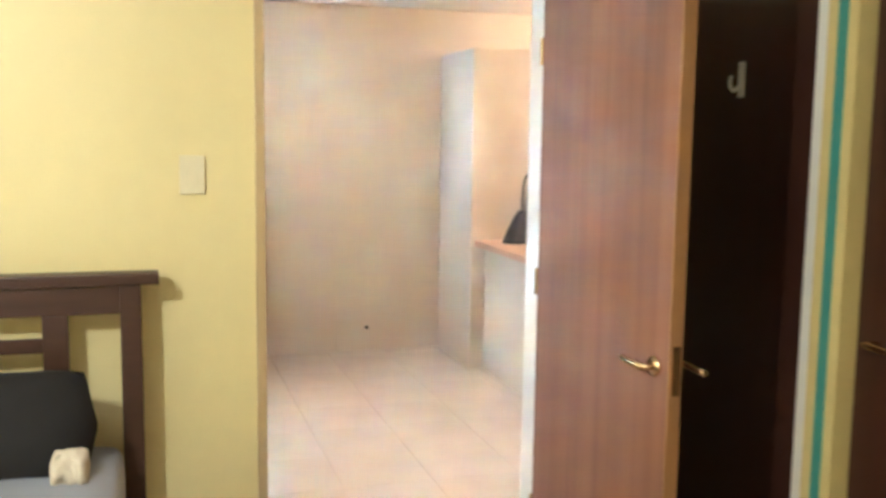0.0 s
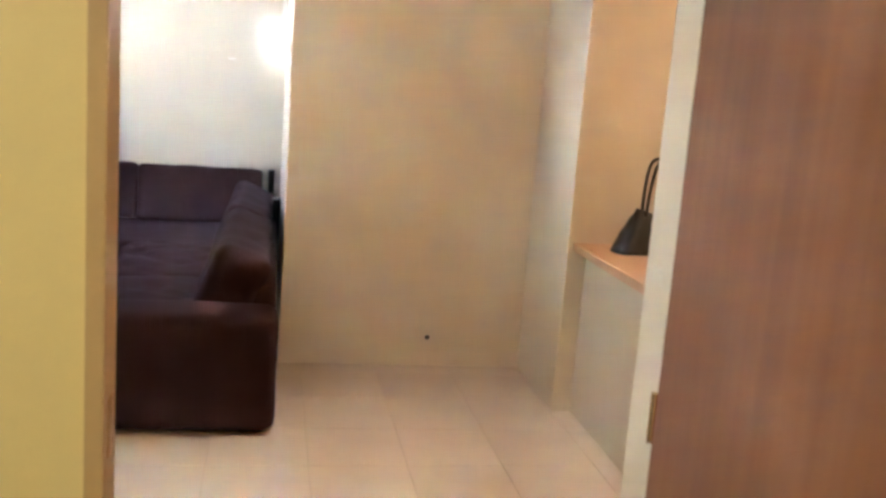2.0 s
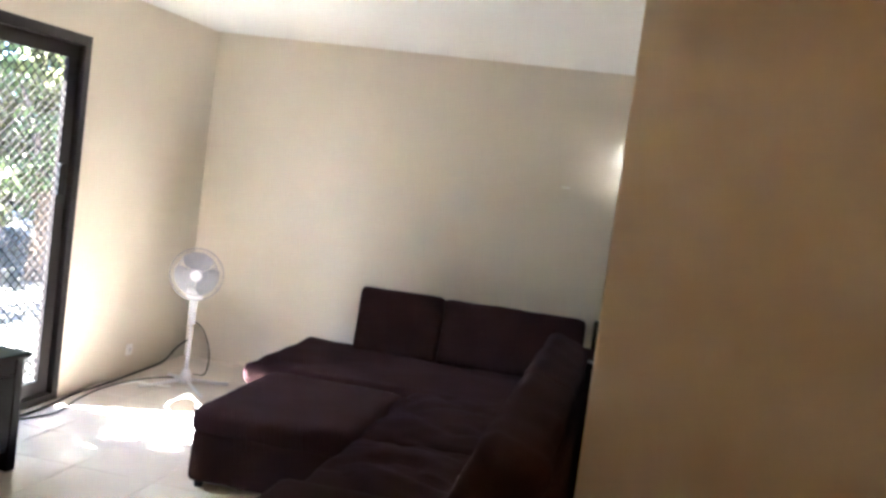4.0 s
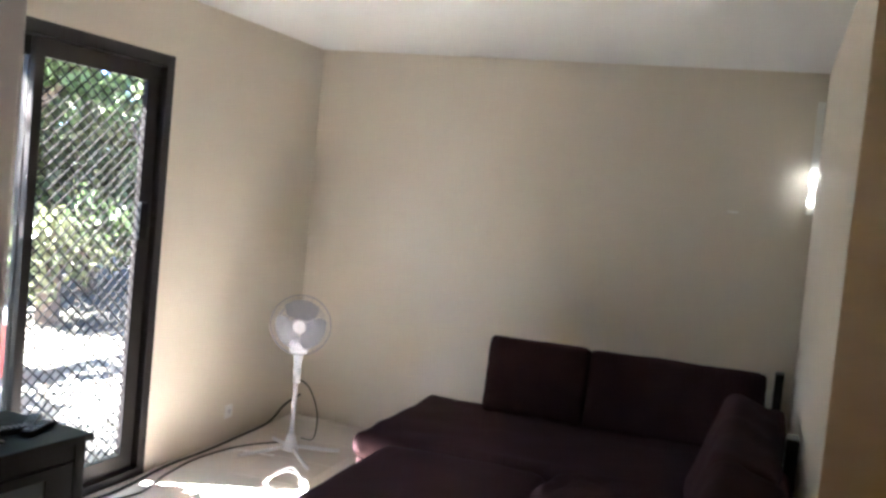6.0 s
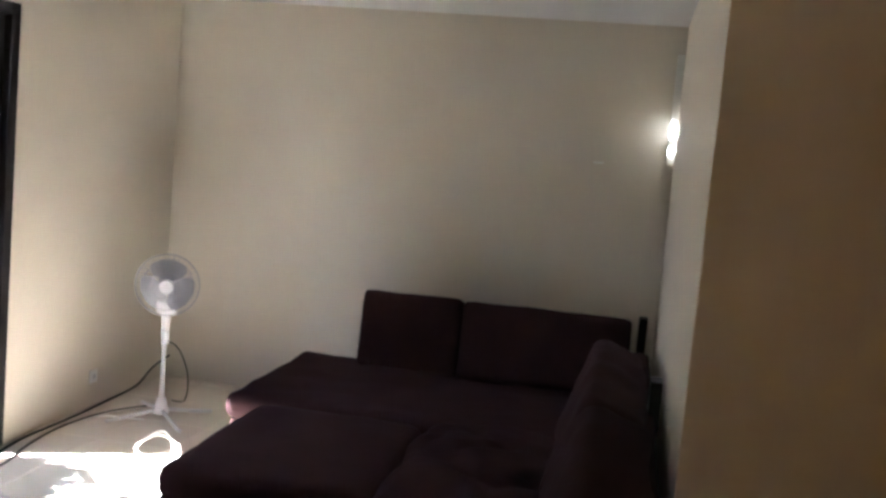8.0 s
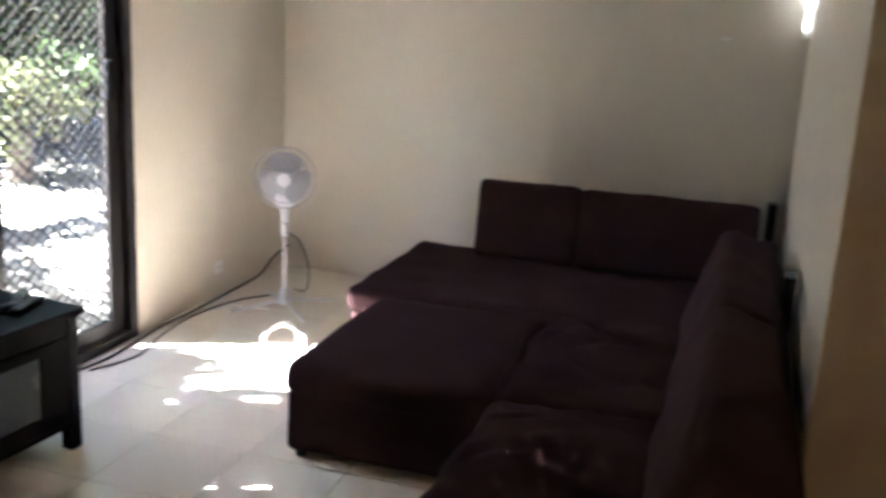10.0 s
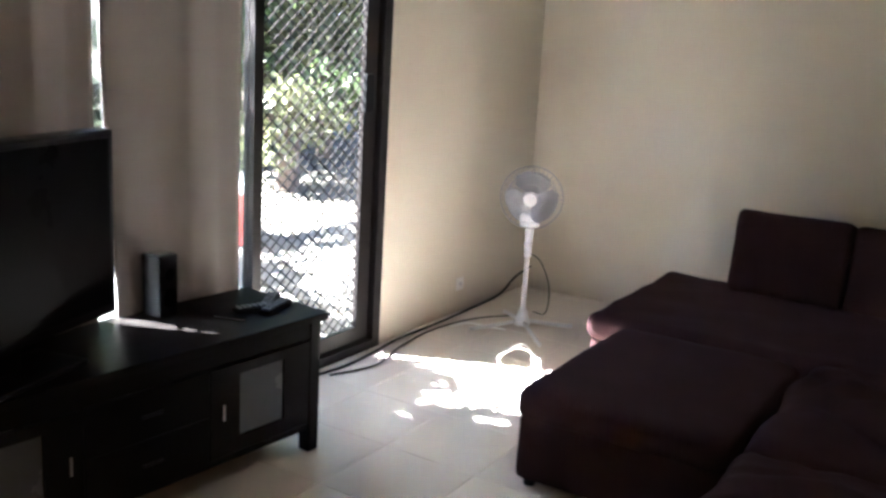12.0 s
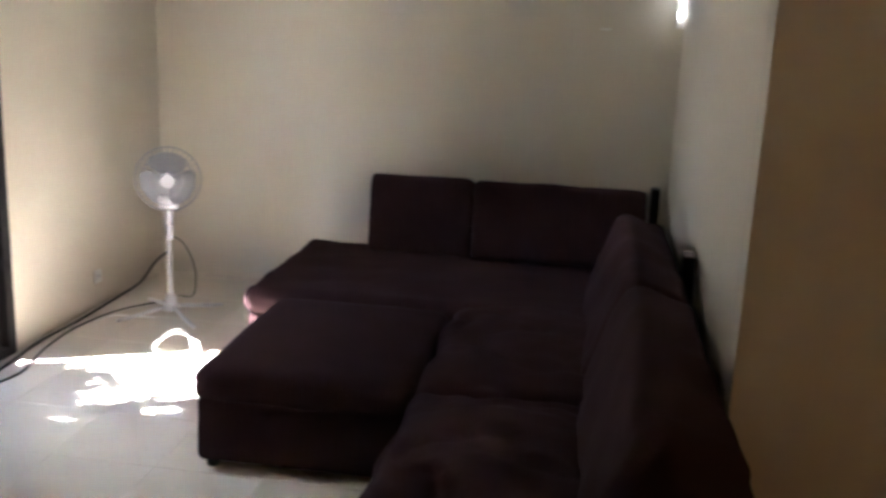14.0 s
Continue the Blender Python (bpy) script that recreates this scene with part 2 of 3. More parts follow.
def ring(x0, x1, y0, y1, z0, z1, left, right, low, high):
    """A flat rectangular frame in one piece, lying in the y-z plane."""
    bm = bmesh.new()
    loops = []
    for x in (x0, x1):
        outer = [bm.verts.new((x, y, z)) for y, z in ((y0, z0), (y1, z0), (y1, z1), (y0, z1))]
        inner = [bm.verts.new((x, y, z)) for y, z in ((y0 + left, z0 + low), (y1 - right, z0 + low), (y1 - right, z1 - high), (y0 + left, z1 - high))]
        loops.append((outer, inner))
    (oa, ia), (ob, ib) = loops
    for k in range(4):
        n = (k + 1) % 4
        bm.faces.new((oa[k], ia[k], ia[n], oa[n]))
        bm.faces.new((ob[k], ob[n], ib[n], ib[k]))
        bm.faces.new((oa[k], oa[n], ob[n], ob[k]))
        bm.faces.new((ia[k], ib[k], ib[n], ia[n]))
    bmesh.ops.recalc_face_normals(bm, faces=bm.faces[:])
    bmesh.ops.bevel(bm, geom=[e for e in bm.edges if e.calc_face_angle(0) > 1], offset=0.002, segments=1, affect="EDGES")
    return bm


def structure(name, bm, mat, label, category):
    return tagged(new(name, mesh_of(bm, name, mat)), label, category, kind="structure")


# ---- the large structure ----
X_W, Y_N, H = -3.09, 2.82, 2.42
Y_B = -3.56                       # bedroom wall
structure("wall_north", box(X_W - 0.13, 0.12, Y_N, Y_N + 0.13, 0, H), M_CREAM, "smooth cream painted wall behind the sofa", "wall")
west = box(X_W - 0.13, X_W, 1.21, Y_N, 0, H)
box(X_W - 0.13, X_W, -2.4, 1.21, 2.11, H, bm=west)
box(X_W - 0.13, X_W, Y_B, -2.4, 0, H, bm=west)
structure("wall_west", west, M_CREAM, "cream painted wall with the wide sliding door opening", "wall")
structure("wall_east", box(0, 0.12, 0.12, Y_N, 0, H), M_CREAM, "cream painted wall beside the sofa", "wall")
structure("wall_hall", box(0, 3.4, 0, 0.12, 0, H, 0.004), M_CREAM, "cream painted hall wall with an outside corner", "wall")
structure("wall_nib", box(1.35, 1.865, -0.71, 0, 0, 2.10, 0.003), M_CREAM, "cream end wall of the kitchen, stopping short of the ceiling", "wall")
structure("wall_pantry", box(2.485, 3.4, -0.71, 0, 0, 2.10), M_CREAM, "cream kitchen wall beside the built-in pantry", "wall")
structure("wall_pantry_head", box(1.865, 2.485, -0.71, 0, 1.985, 2.10), M_CREAM, "cream wall above the built-in pantry", "wall")
structure("wall_counter", box(1.445, 1.565, -2.0, -0.71, 0, 0.82), M_CREAM, "low cream wall below the kitchen counter", "wall")
structure("wall_kitchen_east", box(3.4, 3.52, Y_B, 0.12, 0, H), M_CREAM, "cream kitchen wall", "wall")
bed = box(-3.22, -0.355, Y_B, Y_B + 0.1, 0, H)
box(0.62, 3.4, Y_B, Y_B + 0.1, 0, H, bm=bed)
box(-0.355, 0.62, Y_B, Y_B + 0.1, 2.09, H, bm=bed)
structure("wall_bedroom", bed, M_YELLOW, "yellow painted bedroom wall with the doorway", "wall")
structure("wall_bedroom_west", box(-3.22, -3.1, -7.3, Y_B, 0, H), M_YELLOW, "yellow painted bedroom wall", "wall")
structure("wall_bedroom_south", box(-3.22, 1.6, -7.42, -7.3, 0, H), M_YELLOW, "yellow painted bedroom wall", "wall")
structure("wall_bedroom_east", box(1.6, 1.72, -7.42, Y_B, 0, H), M_YELLOW, "yellow painted bedroom wall", "wall")
structure("ceiling", box(-3.25, 3.55, -7.45, 3.0, H, H + 0.1), M_CEIL, "flat white painted ceiling", "ceiling")
floor = structure("floor", box(-3.22, 3.52, Y_B, Y_N + 0.13, -0.12, -0.004), M_GROUT, "polished cream tiled floor", "floor")
structure("floor_bedroom", box(-3.22, 1.72, -7.42, Y_B, -0.12, 0.0), M_CARPET, "beige bedroom carpet", "floor")

# ---- doorway and bedroom ----
frame_left = structure("door_frame", box(-0.355, -0.325, Y_B - 0.012, Y_B + 0.105, 0, 2.06, 0.003), M_TANTRIM, "tan painted door lining on the latch side", "door frame")
part("strike_plate", box(-0.327, -0.322, Y_B + 0.025, Y_B + 0.055, 0.95, 1.05, 0.002), M_BRASS, frame_left, "brass strike plate")
frame_right = structure("door_frame", box(0.60, 0.62, Y_B - 0.004, Y_B + 0.104, 0, 2.06, 0.002), M_TRIM, "white painted door lining on the hinge side", "door frame")
# plate coloured white so that it shows as the bright glint on the lining
part("strike_plate", box(0.596, 0.6005, Y_B + 0.03, Y_B + 0.07, 1.27, 1.30, 0.0015), M_PLASTIC, frame_right, "white plate standing in for a bright glint")
structure("door_frame", box(-0.355, 0.62, Y_B - 0.012, Y_B + 0.105, 2.06, 2.09, 0.003), M_TANTRIM, "tan painted head of the doorway", "door frame")


def lever(parent, side, to):
    """A brass lever set on one face of the door; side is -1 or 1 along x."""
    bm = rod((0.02 * side, 0, 0), (0.028 * side, 0, 0), 0.027, seg=20)
    rod((0.028 * side, 0, 0), (0.06 * side, 0, 0), 0.009, bm=bm)
    merge(bm, tube([(0.058 * side, 0.0, 0), (0.063 * side, 0.02 * to, 0.002), (0.062 * side, 0.06 * to, 0.0), (0.060 * side, 0.105 * to, 0.001)], 0.0105))
    ob = part("lever_handle", bm, M_BRASS, parent, "shiny brass lever handle", smooth=True)
    return ob


def bedroom_door():
    d = thing("door_1", pose(0.608, Y_B - 0.03, 0), "open brown wood-veneer door with brass lever handles", "door", kind="structure")
    part("leaf", box(-0.018, 0.018, -0.86, 0, 0.012, 2.05, 0.002), M_DOOR, d)
    part("edge_strip", box(-0.0185, 0.0185, -0.866, -0.859, 0.012, 2.05), M_DOOREDGE, d, "pale oak edge strip")
    for side in (-1, 1):
        h = lever(d, side, -side)
        h.location = (0, -0.80, 0.945)
    part("latch_plate", box(-0.011, 0.011, -0.869, -0.864, 0.88, 1.01), M_BRASS, d, "brass latch plate")
    for z in (0.25, 1.05, 1.82):
        part("hinge", rod((-0.022, 0.002, z - 0.045), (-0.022, 0.002, z + 0.045), 0.006), M_BRASS, d)
    return d


bedroom_door()


def light_switch(x, y, z):
    s = thing("light_switch", pose(x, y, z), "cream plastic light switch on the yellow wall", "light switch")
    part("plate", box(-0.037, 0.037, -0.011, 0, -0.059, 0.059, 0.004), M_CREAMPLASTIC, s)
    part("rocker", box(-0.016, 0.016, -0.0145, -0.010, -0.030, 0.030, 0.002), M_CREAMPLASTIC, s)
    for dz in (-0.046, 0.046):
        part("screw", rod((0, -0.0125, dz), (0, -0.010, dz), 0.003, seg=10), M_CREAMPLASTIC, s)


light_switch(-0.545, Y_B, 1.41)


def slatted_bed():
    b = thing("bed", pose(0, 0, 0), "dark wooden bed with a slatted headboard and grey sheet", "bed")
    x1, y = -0.665, Y_B - 0.10
    part("top_rail", box(-2.35, x1 + 0.015, y - 0.03, y + 0.045, 1.095, 1.13, 0.006), M_DARKWOOD, b)
    part("headboard_rail", box(-2.3, x1 - 0.035, y - 0.012, y + 0.025, 1.01, 1.095, 0.004), M_DARKWOOD, b)
    part("headboard_rail", box(-2.3, x1 - 0.035, y - 0.012, y + 0.025, 0.42, 0.54, 0.004), M_DARKWOOD, b)
    for x in (x1 - 0.065, -2.27):
        part("bed_post", box(x - 0.03, x + 0.03, y - 0.02, y + 0.035, 0.0, 1.095, 0.006), M_DARKWOOD, b)
    for x in (x1 - 0.273, -2.05):
        part("headboard_stile", box(x - 0.035, x + 0.035, y - 0.01, y + 0.022, 0.54, 1.01, 0.004), M_DARKWOOD, b)
    for z in (0.614, 0.717, 0.82, 0.923):
        part("slat", box(-2.015, x1 - 0.305, y - 0.004, y + 0.014, z - 0.021, z + 0.021, 0.003), M_DARKWOOD, b)
    for x in (-0.73, -2.25):
        part("side_rail", box(x - 0.02, x + 0.02, y - 2.1, y - 0.02, 0.25, 0.45, 0.004), M_DARKWOOD, b)
    part("foot_rail", box(-2.27, -0.71, y - 2.14, y - 2.1, 0.0, 0.55, 0.005), M_DARKWOOD, b)
    part("mattress", soft_box(-2.22, -0.755, y - 2.08, y - 0.025, 0.40, 0.64, 0.06, 0.01, 0.004), M_SHEET, b, "mattress in a grey cotton sheet", smooth=True)


slatted_bed()


def pillow(x, y, z, w, d, h, lean, mat, label):
    """A stuffed pillow leaning back against the headboard."""
    bm = bmesh.new()
    bmesh.ops.create_cube(bm, size=2)
    bmesh.ops.subdivide_edges(bm, edges=bm.edges[:], cuts=12, use_grid_fill=True)
    for v in bm.verts:
        u = v.co.copy()
        edge = max(abs(u.x), abs(u.z))
        pinch = 1 - 0.10 * (1 - (1 - abs(u.x)) * (1 - abs(u.z))) * (1 - abs(abs(u.x) - abs(u.z)))
        thick = math.sqrt(max(0.02, 1 - edge ** 3))
        w1 = noise.noise(Vector((u.x * 2.2 + x, u.z * 2.2, y))) * 0.02
        v.co = Vector((u.x * w / 2 * pinch, u.y * d / 2 * thick + w1, u.z * h / 2 * pinch + w1))
    ob = tagged(new("pillow", mesh_of(bm, "pillow", mat, True)), label, "pillow")
    ob.matrix_world = pose(x, y, z, lean, 0, 0)
    return ob


pillow(-1.19, Y_B - 0.29, 0.735, 0.74, 0.24, 0.33, -32, M_PILLOW, "plump black cotton pillow leaning on the headboard")
pillow(-0.885, Y_B - 0.44, 0.672, 0.10, 0.06, 0.11, -50, M_PALE, "small cream cushion beside the black pillow")


def wardrobe():
    w = thing("wardrobe", pose(0, 0, 0), "dark chocolate wooden built-in wardrobe with a hung door", "wardrobe")
    part("body", box(1.12, 1.58, -5.9, Y_B - 0.01, 0, 2.3, 0.004), M_WARDROBE, w)
    part("front_panel", box(1.10, 1.12, -4.39, Y_B - 0.02, 0.05, 2.25, 0.003), M_WARDROBE, w)
    hook = box(1.093, 1.10, -3.985, -3.955, 1.67, 1.78, 0.003)
    merge(hook, tube([(1.094, -3.97, 1.71), (1.07, -3.97, 1.69), (1.055, -3.97, 1.71), (1.06, -3.97, 1.735)], 0.006))
    part("hook", hook, M_PLASTIC, w, "white plastic coat hook")
    for k, (mat, label) in enumerate(((M_TRIM, "white edging strip"), (M_GOLD, "pale gold edging strip"), (M_TEAL, "teal edging strip"), (M_GOLD, "pale gold edging strip"))):
        part("edging", box(1.02, 1.10, -4.445 - 0.038 * k, -4.409 - 0.038 * k, 0.02, 2.3, 0.002), mat, w, label)
    leaf = part("wardrobe_door", box(1.07, 1.10, -5.4, -4.57, 0.05, 2.25, 0.003), M_WARDROBE, w)
    bm = rod((1.07, -4.64, 1.03), (1.03, -4.64, 1.03), 0.009)
    merge(bm, tube([(1.032, -4.64, 1.03), (1.028, -4.68, 1.032), (1.03, -4.75, 1.028)], 0.009))
    part("door_lever", bm, M_BRASS, leaf, "brass lever handle", smooth=True)


wardrobe()


def ceiling_light(x, y):
    c = thing("ceiling_light", pose(x, y, H), "unseen round opal glass ceiling light, switched on", "ceiling light", "ceiling lights")
    part("rim", rod((0, 0, -0.03), (0, 0, 0), 0.15, seg=32), M_TRIM, c)
    bm = bmesh.new()
    bmesh.ops.create_uvsphere(bm, u_segments=28, v_segments=12, radius=0.14)
    for v in bm.verts:
        v.co.z = -0.03 - max(0, -v.co.z) * 0.55
    part("shade", bm, M_SHADE, c, "glowing opal glass bowl", smooth=True)


# all three hang out of view; the last only holds the hall fill
for x, y in ((-1.7, -5.6), (2.5, -0.9), (1.15, -2.5)):
    ceiling_light(x, y)

# ---- kitchen seen over the counter ----
top = box(1.375, 1.86, -2.03, -0.713, 0.82, 0.862, 0.008)
tagged(new("countertop", mesh_of(top, "countertop", M_COUNTER)), "peach laminate breakfast bar top on a low wall", "countertop")


def tall_cabinet():
    c = thing("pantry_cabinet", pose(0, 0, 0), "tall orange-varnished wooden pantry cabinet built into the kitchen wall", "cabinet")
    part("body", box(1.875, 2.475, -0.70, -0.07, 0.0, 1.93, 0.004), M_ORANGEWOOD, c)
    door = part("cabinet_door", box(1.885, 2.465, -0.722, -0.702, 0.1, 1.90, 0.004), M_ORANGEWOOD, c)
    part("handle", rod((2.41, -0.735, 1.0), (2.41, -0.735, 1.14), 0.014), M_CHROME, door)
    part("cornice", box(1.855, 2.495, -0.76, -0.712, 1.93, 1.965, 0.006), M_DARKWOOD, c, "dark wooden cornice")


tall_cabinet()


def handbag(x, y, z, turn):
    b = thing("handbag", pose(x, y, z, 0, 0, turn), "black leather handbag with two looped handles", "handbag")
    bm = bmesh.new()
    bmesh.ops.create_cube(bm, size=2)
    bmesh.ops.subdivide_edges(bm, edges=bm.edges[:], cuts=9, use_grid_fill=True)
    for v in bm.verts:
        u = v.co.copy()
        t = (u.z + 1) / 2
        wide, deep = 0.22 - 0.10 * t, 0.085 - 0.066 * t * t
        k = noise.noise(Vector((u.x * 2.5, u.y * 2, u.z * 2.5))) * 0.012
        r = 1 - 0.12 * (u.x * u.x) * (u.y * u.y)
        sag = 0.03 * (1 - u.x * u.x) * t
        v.co = Vector((u.x * wide * r, u.y * deep * r + k, 0.205 * t - sag + k * (t > 0.05)))
    part("body", bm, M_LEATHER, b, smooth=True)
    for s in (-1, 1):
        part("handle", tube([(-0.08, 0.02 * s, 0.17), (-0.075, 0.025 * s, 0.30), (-0.05, 0.03 * s + 0.01, 0.41), (-0.01, 0.03 * s, 0.44), (0.03, 0.03 * s, 0.40), (0.05, 0.025 * s, 0.29), (0.055, 0.02 * s, 0.17)], 0.008), M_LEATHER, b, "rolled leather handle", smooth=True)
    part("zip", tube([(-0.09, 0, 0.195), (0, 0, 0.172), (0.09, 0, 0.195)], 0.004), M_CHROME, b)


handbag(1.715, -0.90, 0.862, 8)


def wall_socket(x, y, z, turn, label, hole=True):
    s = thing("wall_socket", pose(x, y, z, 0, 0, turn), label, "wall socket")
    part("plate", box(-0.037, 0.037, -0.009, 0, -0.037, 0.037, 0.003), M_PLASTIC if not hole else M_CREAM, s)
    part("outlet", rod((0, -0.012, 0), (0, -0.007, 0), 0.014, seg=16), M_BLACK if hole else M_GREYPLASTIC, s, "round outlet")


wall_socket(0.815, 0, 0.167, 0, "cream wall plate with a dark round aerial outlet")


# ---- sliding door ----
def diamond_grille(y0, y1, z0, z1, x):
    """Crossed diagonal bars, cut to the panel."""
    bm = bmesh.new()
    w, h = 0.070, 0.056
    k = h / w
    for sign in (1, -1):
        c = -40
        while c < 80:
            pts = []
            for yy in (y0, y1):
                zz = z0 + c * h + sign * k * (yy - y0)
                pts.append((yy, zz))
            (ya, za), (yb, zb) = pts
            lo, hi = (za, zb) if za < zb else (zb, za)
            if hi > z0 and lo < z1:
                def cut(ya, za, yb, zb, lim):
                    u = (lim - za) / (zb - za)
                    return ya + u * (yb - ya), lim
                if za < z0: ya, za = cut(ya, za, yb, zb, z0)
                if zb < z0: yb, zb = cut(ya, za, yb, zb, z0)
                if za > z1: ya, za = cut(ya, za, yb, zb, z1)
                if zb > z1: yb, zb = cut(ya, za, yb, zb, z1)
                if abs(ya - yb) > 0.01:
                    rod((x + 0.003 * sign, ya, za), (x + 0.003 * sign, yb, zb), 0.004, seg=6, bm=bm)
            c += 1
    return bm


def sliding_door():
    d = thing("door_2", pose(0, 0, 0), "dark bronze sliding door with a diamond security grille", "sliding door", kind="structure")
    x0, x1 = X_W - 0.11, X_W + 0.015
    part("frame_side", box(x0, x1, 1.15, 1.21, 0, 2.11, 0.003), M_ALU, d)
    part("frame_side", box(x0, x1, -2.40, -2.34, 0, 2.11, 0.003), M_ALU, d)
    part("frame_head", box(x0, x1, -2.34, 1.15, 2.05, 2.11, 0.003), M_ALU, d)
    part("frame_sill", box(x0, x1, -2.34, 1.15, 0.0, 0.045, 0.003), M_ALU, d)
    for name, y0, y1, xa in (("security_panel", 0.312, 1.15, X_W - 0.05), ("glass_panel", -0.95, 0.37, X_W - 0.085), ("glass_panel", -2.34, -0.9, X_W - 0.05)):
        st = 0.055
        r = 0.095 if name == "security_panel" else st
        bm = ring(xa, xa + 0.03, y0, y1, 0.045, 2.05, st, r, 0.08, 0.08)
        p = part(name, bm, M_ALU, d)
        if name == "security_panel":
            part("grille", diamond_grille(y0 + st, y1 - r, 0.125, 1.97, xa + 0.015), M_ALU, p, "diamond-pattern security grille")
            part("lock", box(xa + 0.03, xa + 0.055, y1 - 0.115, y1 - 0.05, 1.20, 1.38, 0.008), M_BLACK, p, "black lock handle")
        else:
            pane = part("pane", box(xa + 0.012, xa + 0.018, y0 + st, y1 - r, 0.125, 1.97), M_GLASS, p)
            pane.visible_shadow = False
    return d


sliding_door()
trim = box(X_W, X_W + 0.014, 1.21, 1.275, 0, 2.175, 0.003)
box(X_W, X_W + 0.014, -2.45, 1.21, 2.11, 2.175, 0.003, bm=trim)
structure("trim", trim, M_CREAM, "cream architrave round the sliding door", "trim")


def curtain(y0, y1, folds, label, z0=0.03, z1=2.2, deep=0.014, drift=0.0):
    bm = bmesh.new()
    nu, nv = folds * 18, 14
    front, back = [], []
    for i in range(nu + 1):
        u = i / nu
        cols = ([], [])
        for j in range(nv + 1):
            v = j / nv
            amp = deep * (0.55 + 0.45 * (1 - v))
            pull = drift * (1 - u) * min(1.0, max(0.0, (0.60 - v) / 0.35))
            ph = u * folds * 2 * math.pi
            x = X_W + 0.085 + amp * math.sin(ph + 0.4 * math.sin(v * 3 + u * 5)) + 0.008 * noise.noise(Vector((u * 5, v * 3, y0)))
            y = y0 + (y1 - y0) * u + pull + 0.010 * math.sin(2 * ph + 1)
            for col, off in zip(cols, (0.004, -0.004)):
                col.append(bm.verts.new((x + off, y, z0 + (z1 - z0) * v)))
        front.append(cols[0])
        back.append(cols[1])
    for i in range(nu):
        for j in range(nv):
            bm.faces.new((front[i][j], front[i + 1][j], front[i + 1][j + 1], front[i][j + 1]))
            bm.faces.new((back[i][j], back[i][j + 1], back[i + 1][j + 1], back[i + 1][j]))
        bm.faces.new((front[i][0], back[i][0], back[i + 1][0], front[i + 1][0]))
        bm.faces.new((front[i][nv], front[i + 1][nv], back[i + 1][nv], back[i][nv]))
    for j in range(nv):
        bm.faces.new((front[0][j], front[0][j + 1], back[0][j + 1], back[0][j]))
        bm.faces.new((front[nu][j], back[nu][j], back[nu][j + 1], front[nu][j + 1]))
    return tagged(new("curtain", mesh_of(bm, "curtain", M_CURTAIN, True)), label, "curtain", "curtains at the sliding door")


curtain(-0.535, 0.115, 2, "beige cloth curtain gathered beside the sliding door", drift=0.055)
curtain(-2.38, -0.56, 7, "wide beige cloth curtain drawn across the glass")
rail = box(X_W + 0.05, X_W + 0.12, -2.45, 0.2, 2.2, 2.225, 0.004)
for yy in (-2.2, -1.0, 0.1):
    box(X_W + 0.001, X_W + 0.05, yy - 0.012, yy + 0.012, 2.195, 2.225, bm=rail)
tagged(new("curtain_rail", mesh_of(rail, "curtain_rail", M_TRIM)), "slim white curtain rail above the sliding door", "curtain rail")


# ---- sofa ----
def corner_sofa():
    s = thing("corner_sofa", pose(0, 0, 0), "dark brown suede L-shaped corner sofa with loose back cushions", "sofa")
    # run along the east wall
    part("base", soft_box(-0.98, -0.03, -0.76, 2.42, 0.03, 0.27, 0.03, 0, 0.003, seed=1), M_SOFABASE, s, smooth=True)
    for k, (y0, y1) in enumerate(((-0.77, 0.30), (0.30, 1.33))):
        part("seat_cushion", soft_box(-1.0, -0.28, y0, y1, 0.25, 0.405, 0.06, 0.045, 0.022, 39, seed=k * 7.3, crease=0.035), M_SOFA, s, smooth=True)
    part("armrest", soft_box(-0.96, -0.02, -1.08, -0.76, 0.02, 0.528, 0.045, 0.012, 0.004, 13, seed=3), M_SOFABASE, s, "padded suede armrest", smooth=True)
    part("back_frame", soft_box(-0.15, -0.03, -0.76, 2.42, 0.25, 0.62, 0.04, 0.0, 0.004, seed=5), M_SOFABASE, s, smooth=True)
    for k, (y0, y1) in enumerate(((-0.77, 0.50), (0.505, 1.80))):
        bm = soft_box(-0.13, 0.13, y0, y1, -0.23, 0.21, 0.065, 0.0, 0.022, 21, seed=11 + k)
        bmesh.ops.transform(bm, matrix=pose(-0.245, 0, 0.55, 0, 20, 0), verts=bm.verts[:])
        part("back_cushion", bm, M_SOFA, s, "plump suede back cushion", smooth=True)
    # return along the north wall
    part("base", soft_box(-1.98, -0.98, 1.34, 2.42, 0.03, 0.27, 0.03, 0, 0.003, seed=2), M_SOFABASE, s, smooth=True)
    part("seat_cushion", soft_box(-2.0, -0.30, 1.32, 2.42, 0.25, 0.385, 0.055, 0.02, 0.010, 31, seed=21, crease=0.012), M_SOFA, s, smooth=True)
    part("back_frame", soft_box(-1.60, -0.24, 2.40, 2.62, 0.02, 0.62, 0.04, 0, 0.004, seed=6), M_SOFABASE, s, smooth=True)
    for k, (x0, x1) in enumerate(((-1.625, -1.062), (-1.058, -0.14))):
        bm = soft_box(x0, x1, -0.10, 0.10, -0.215, 0.215, 0.035, 0.0, 0.008, 13, seed=31 + k)
        bmesh.ops.transform(bm, matrix=pose(0, 2.345, 0.575, -12, 0, 0), verts=bm.verts[:])
        part("back_cushion", bm, M_SOFA, s, "upright suede back cushion", smooth=True)
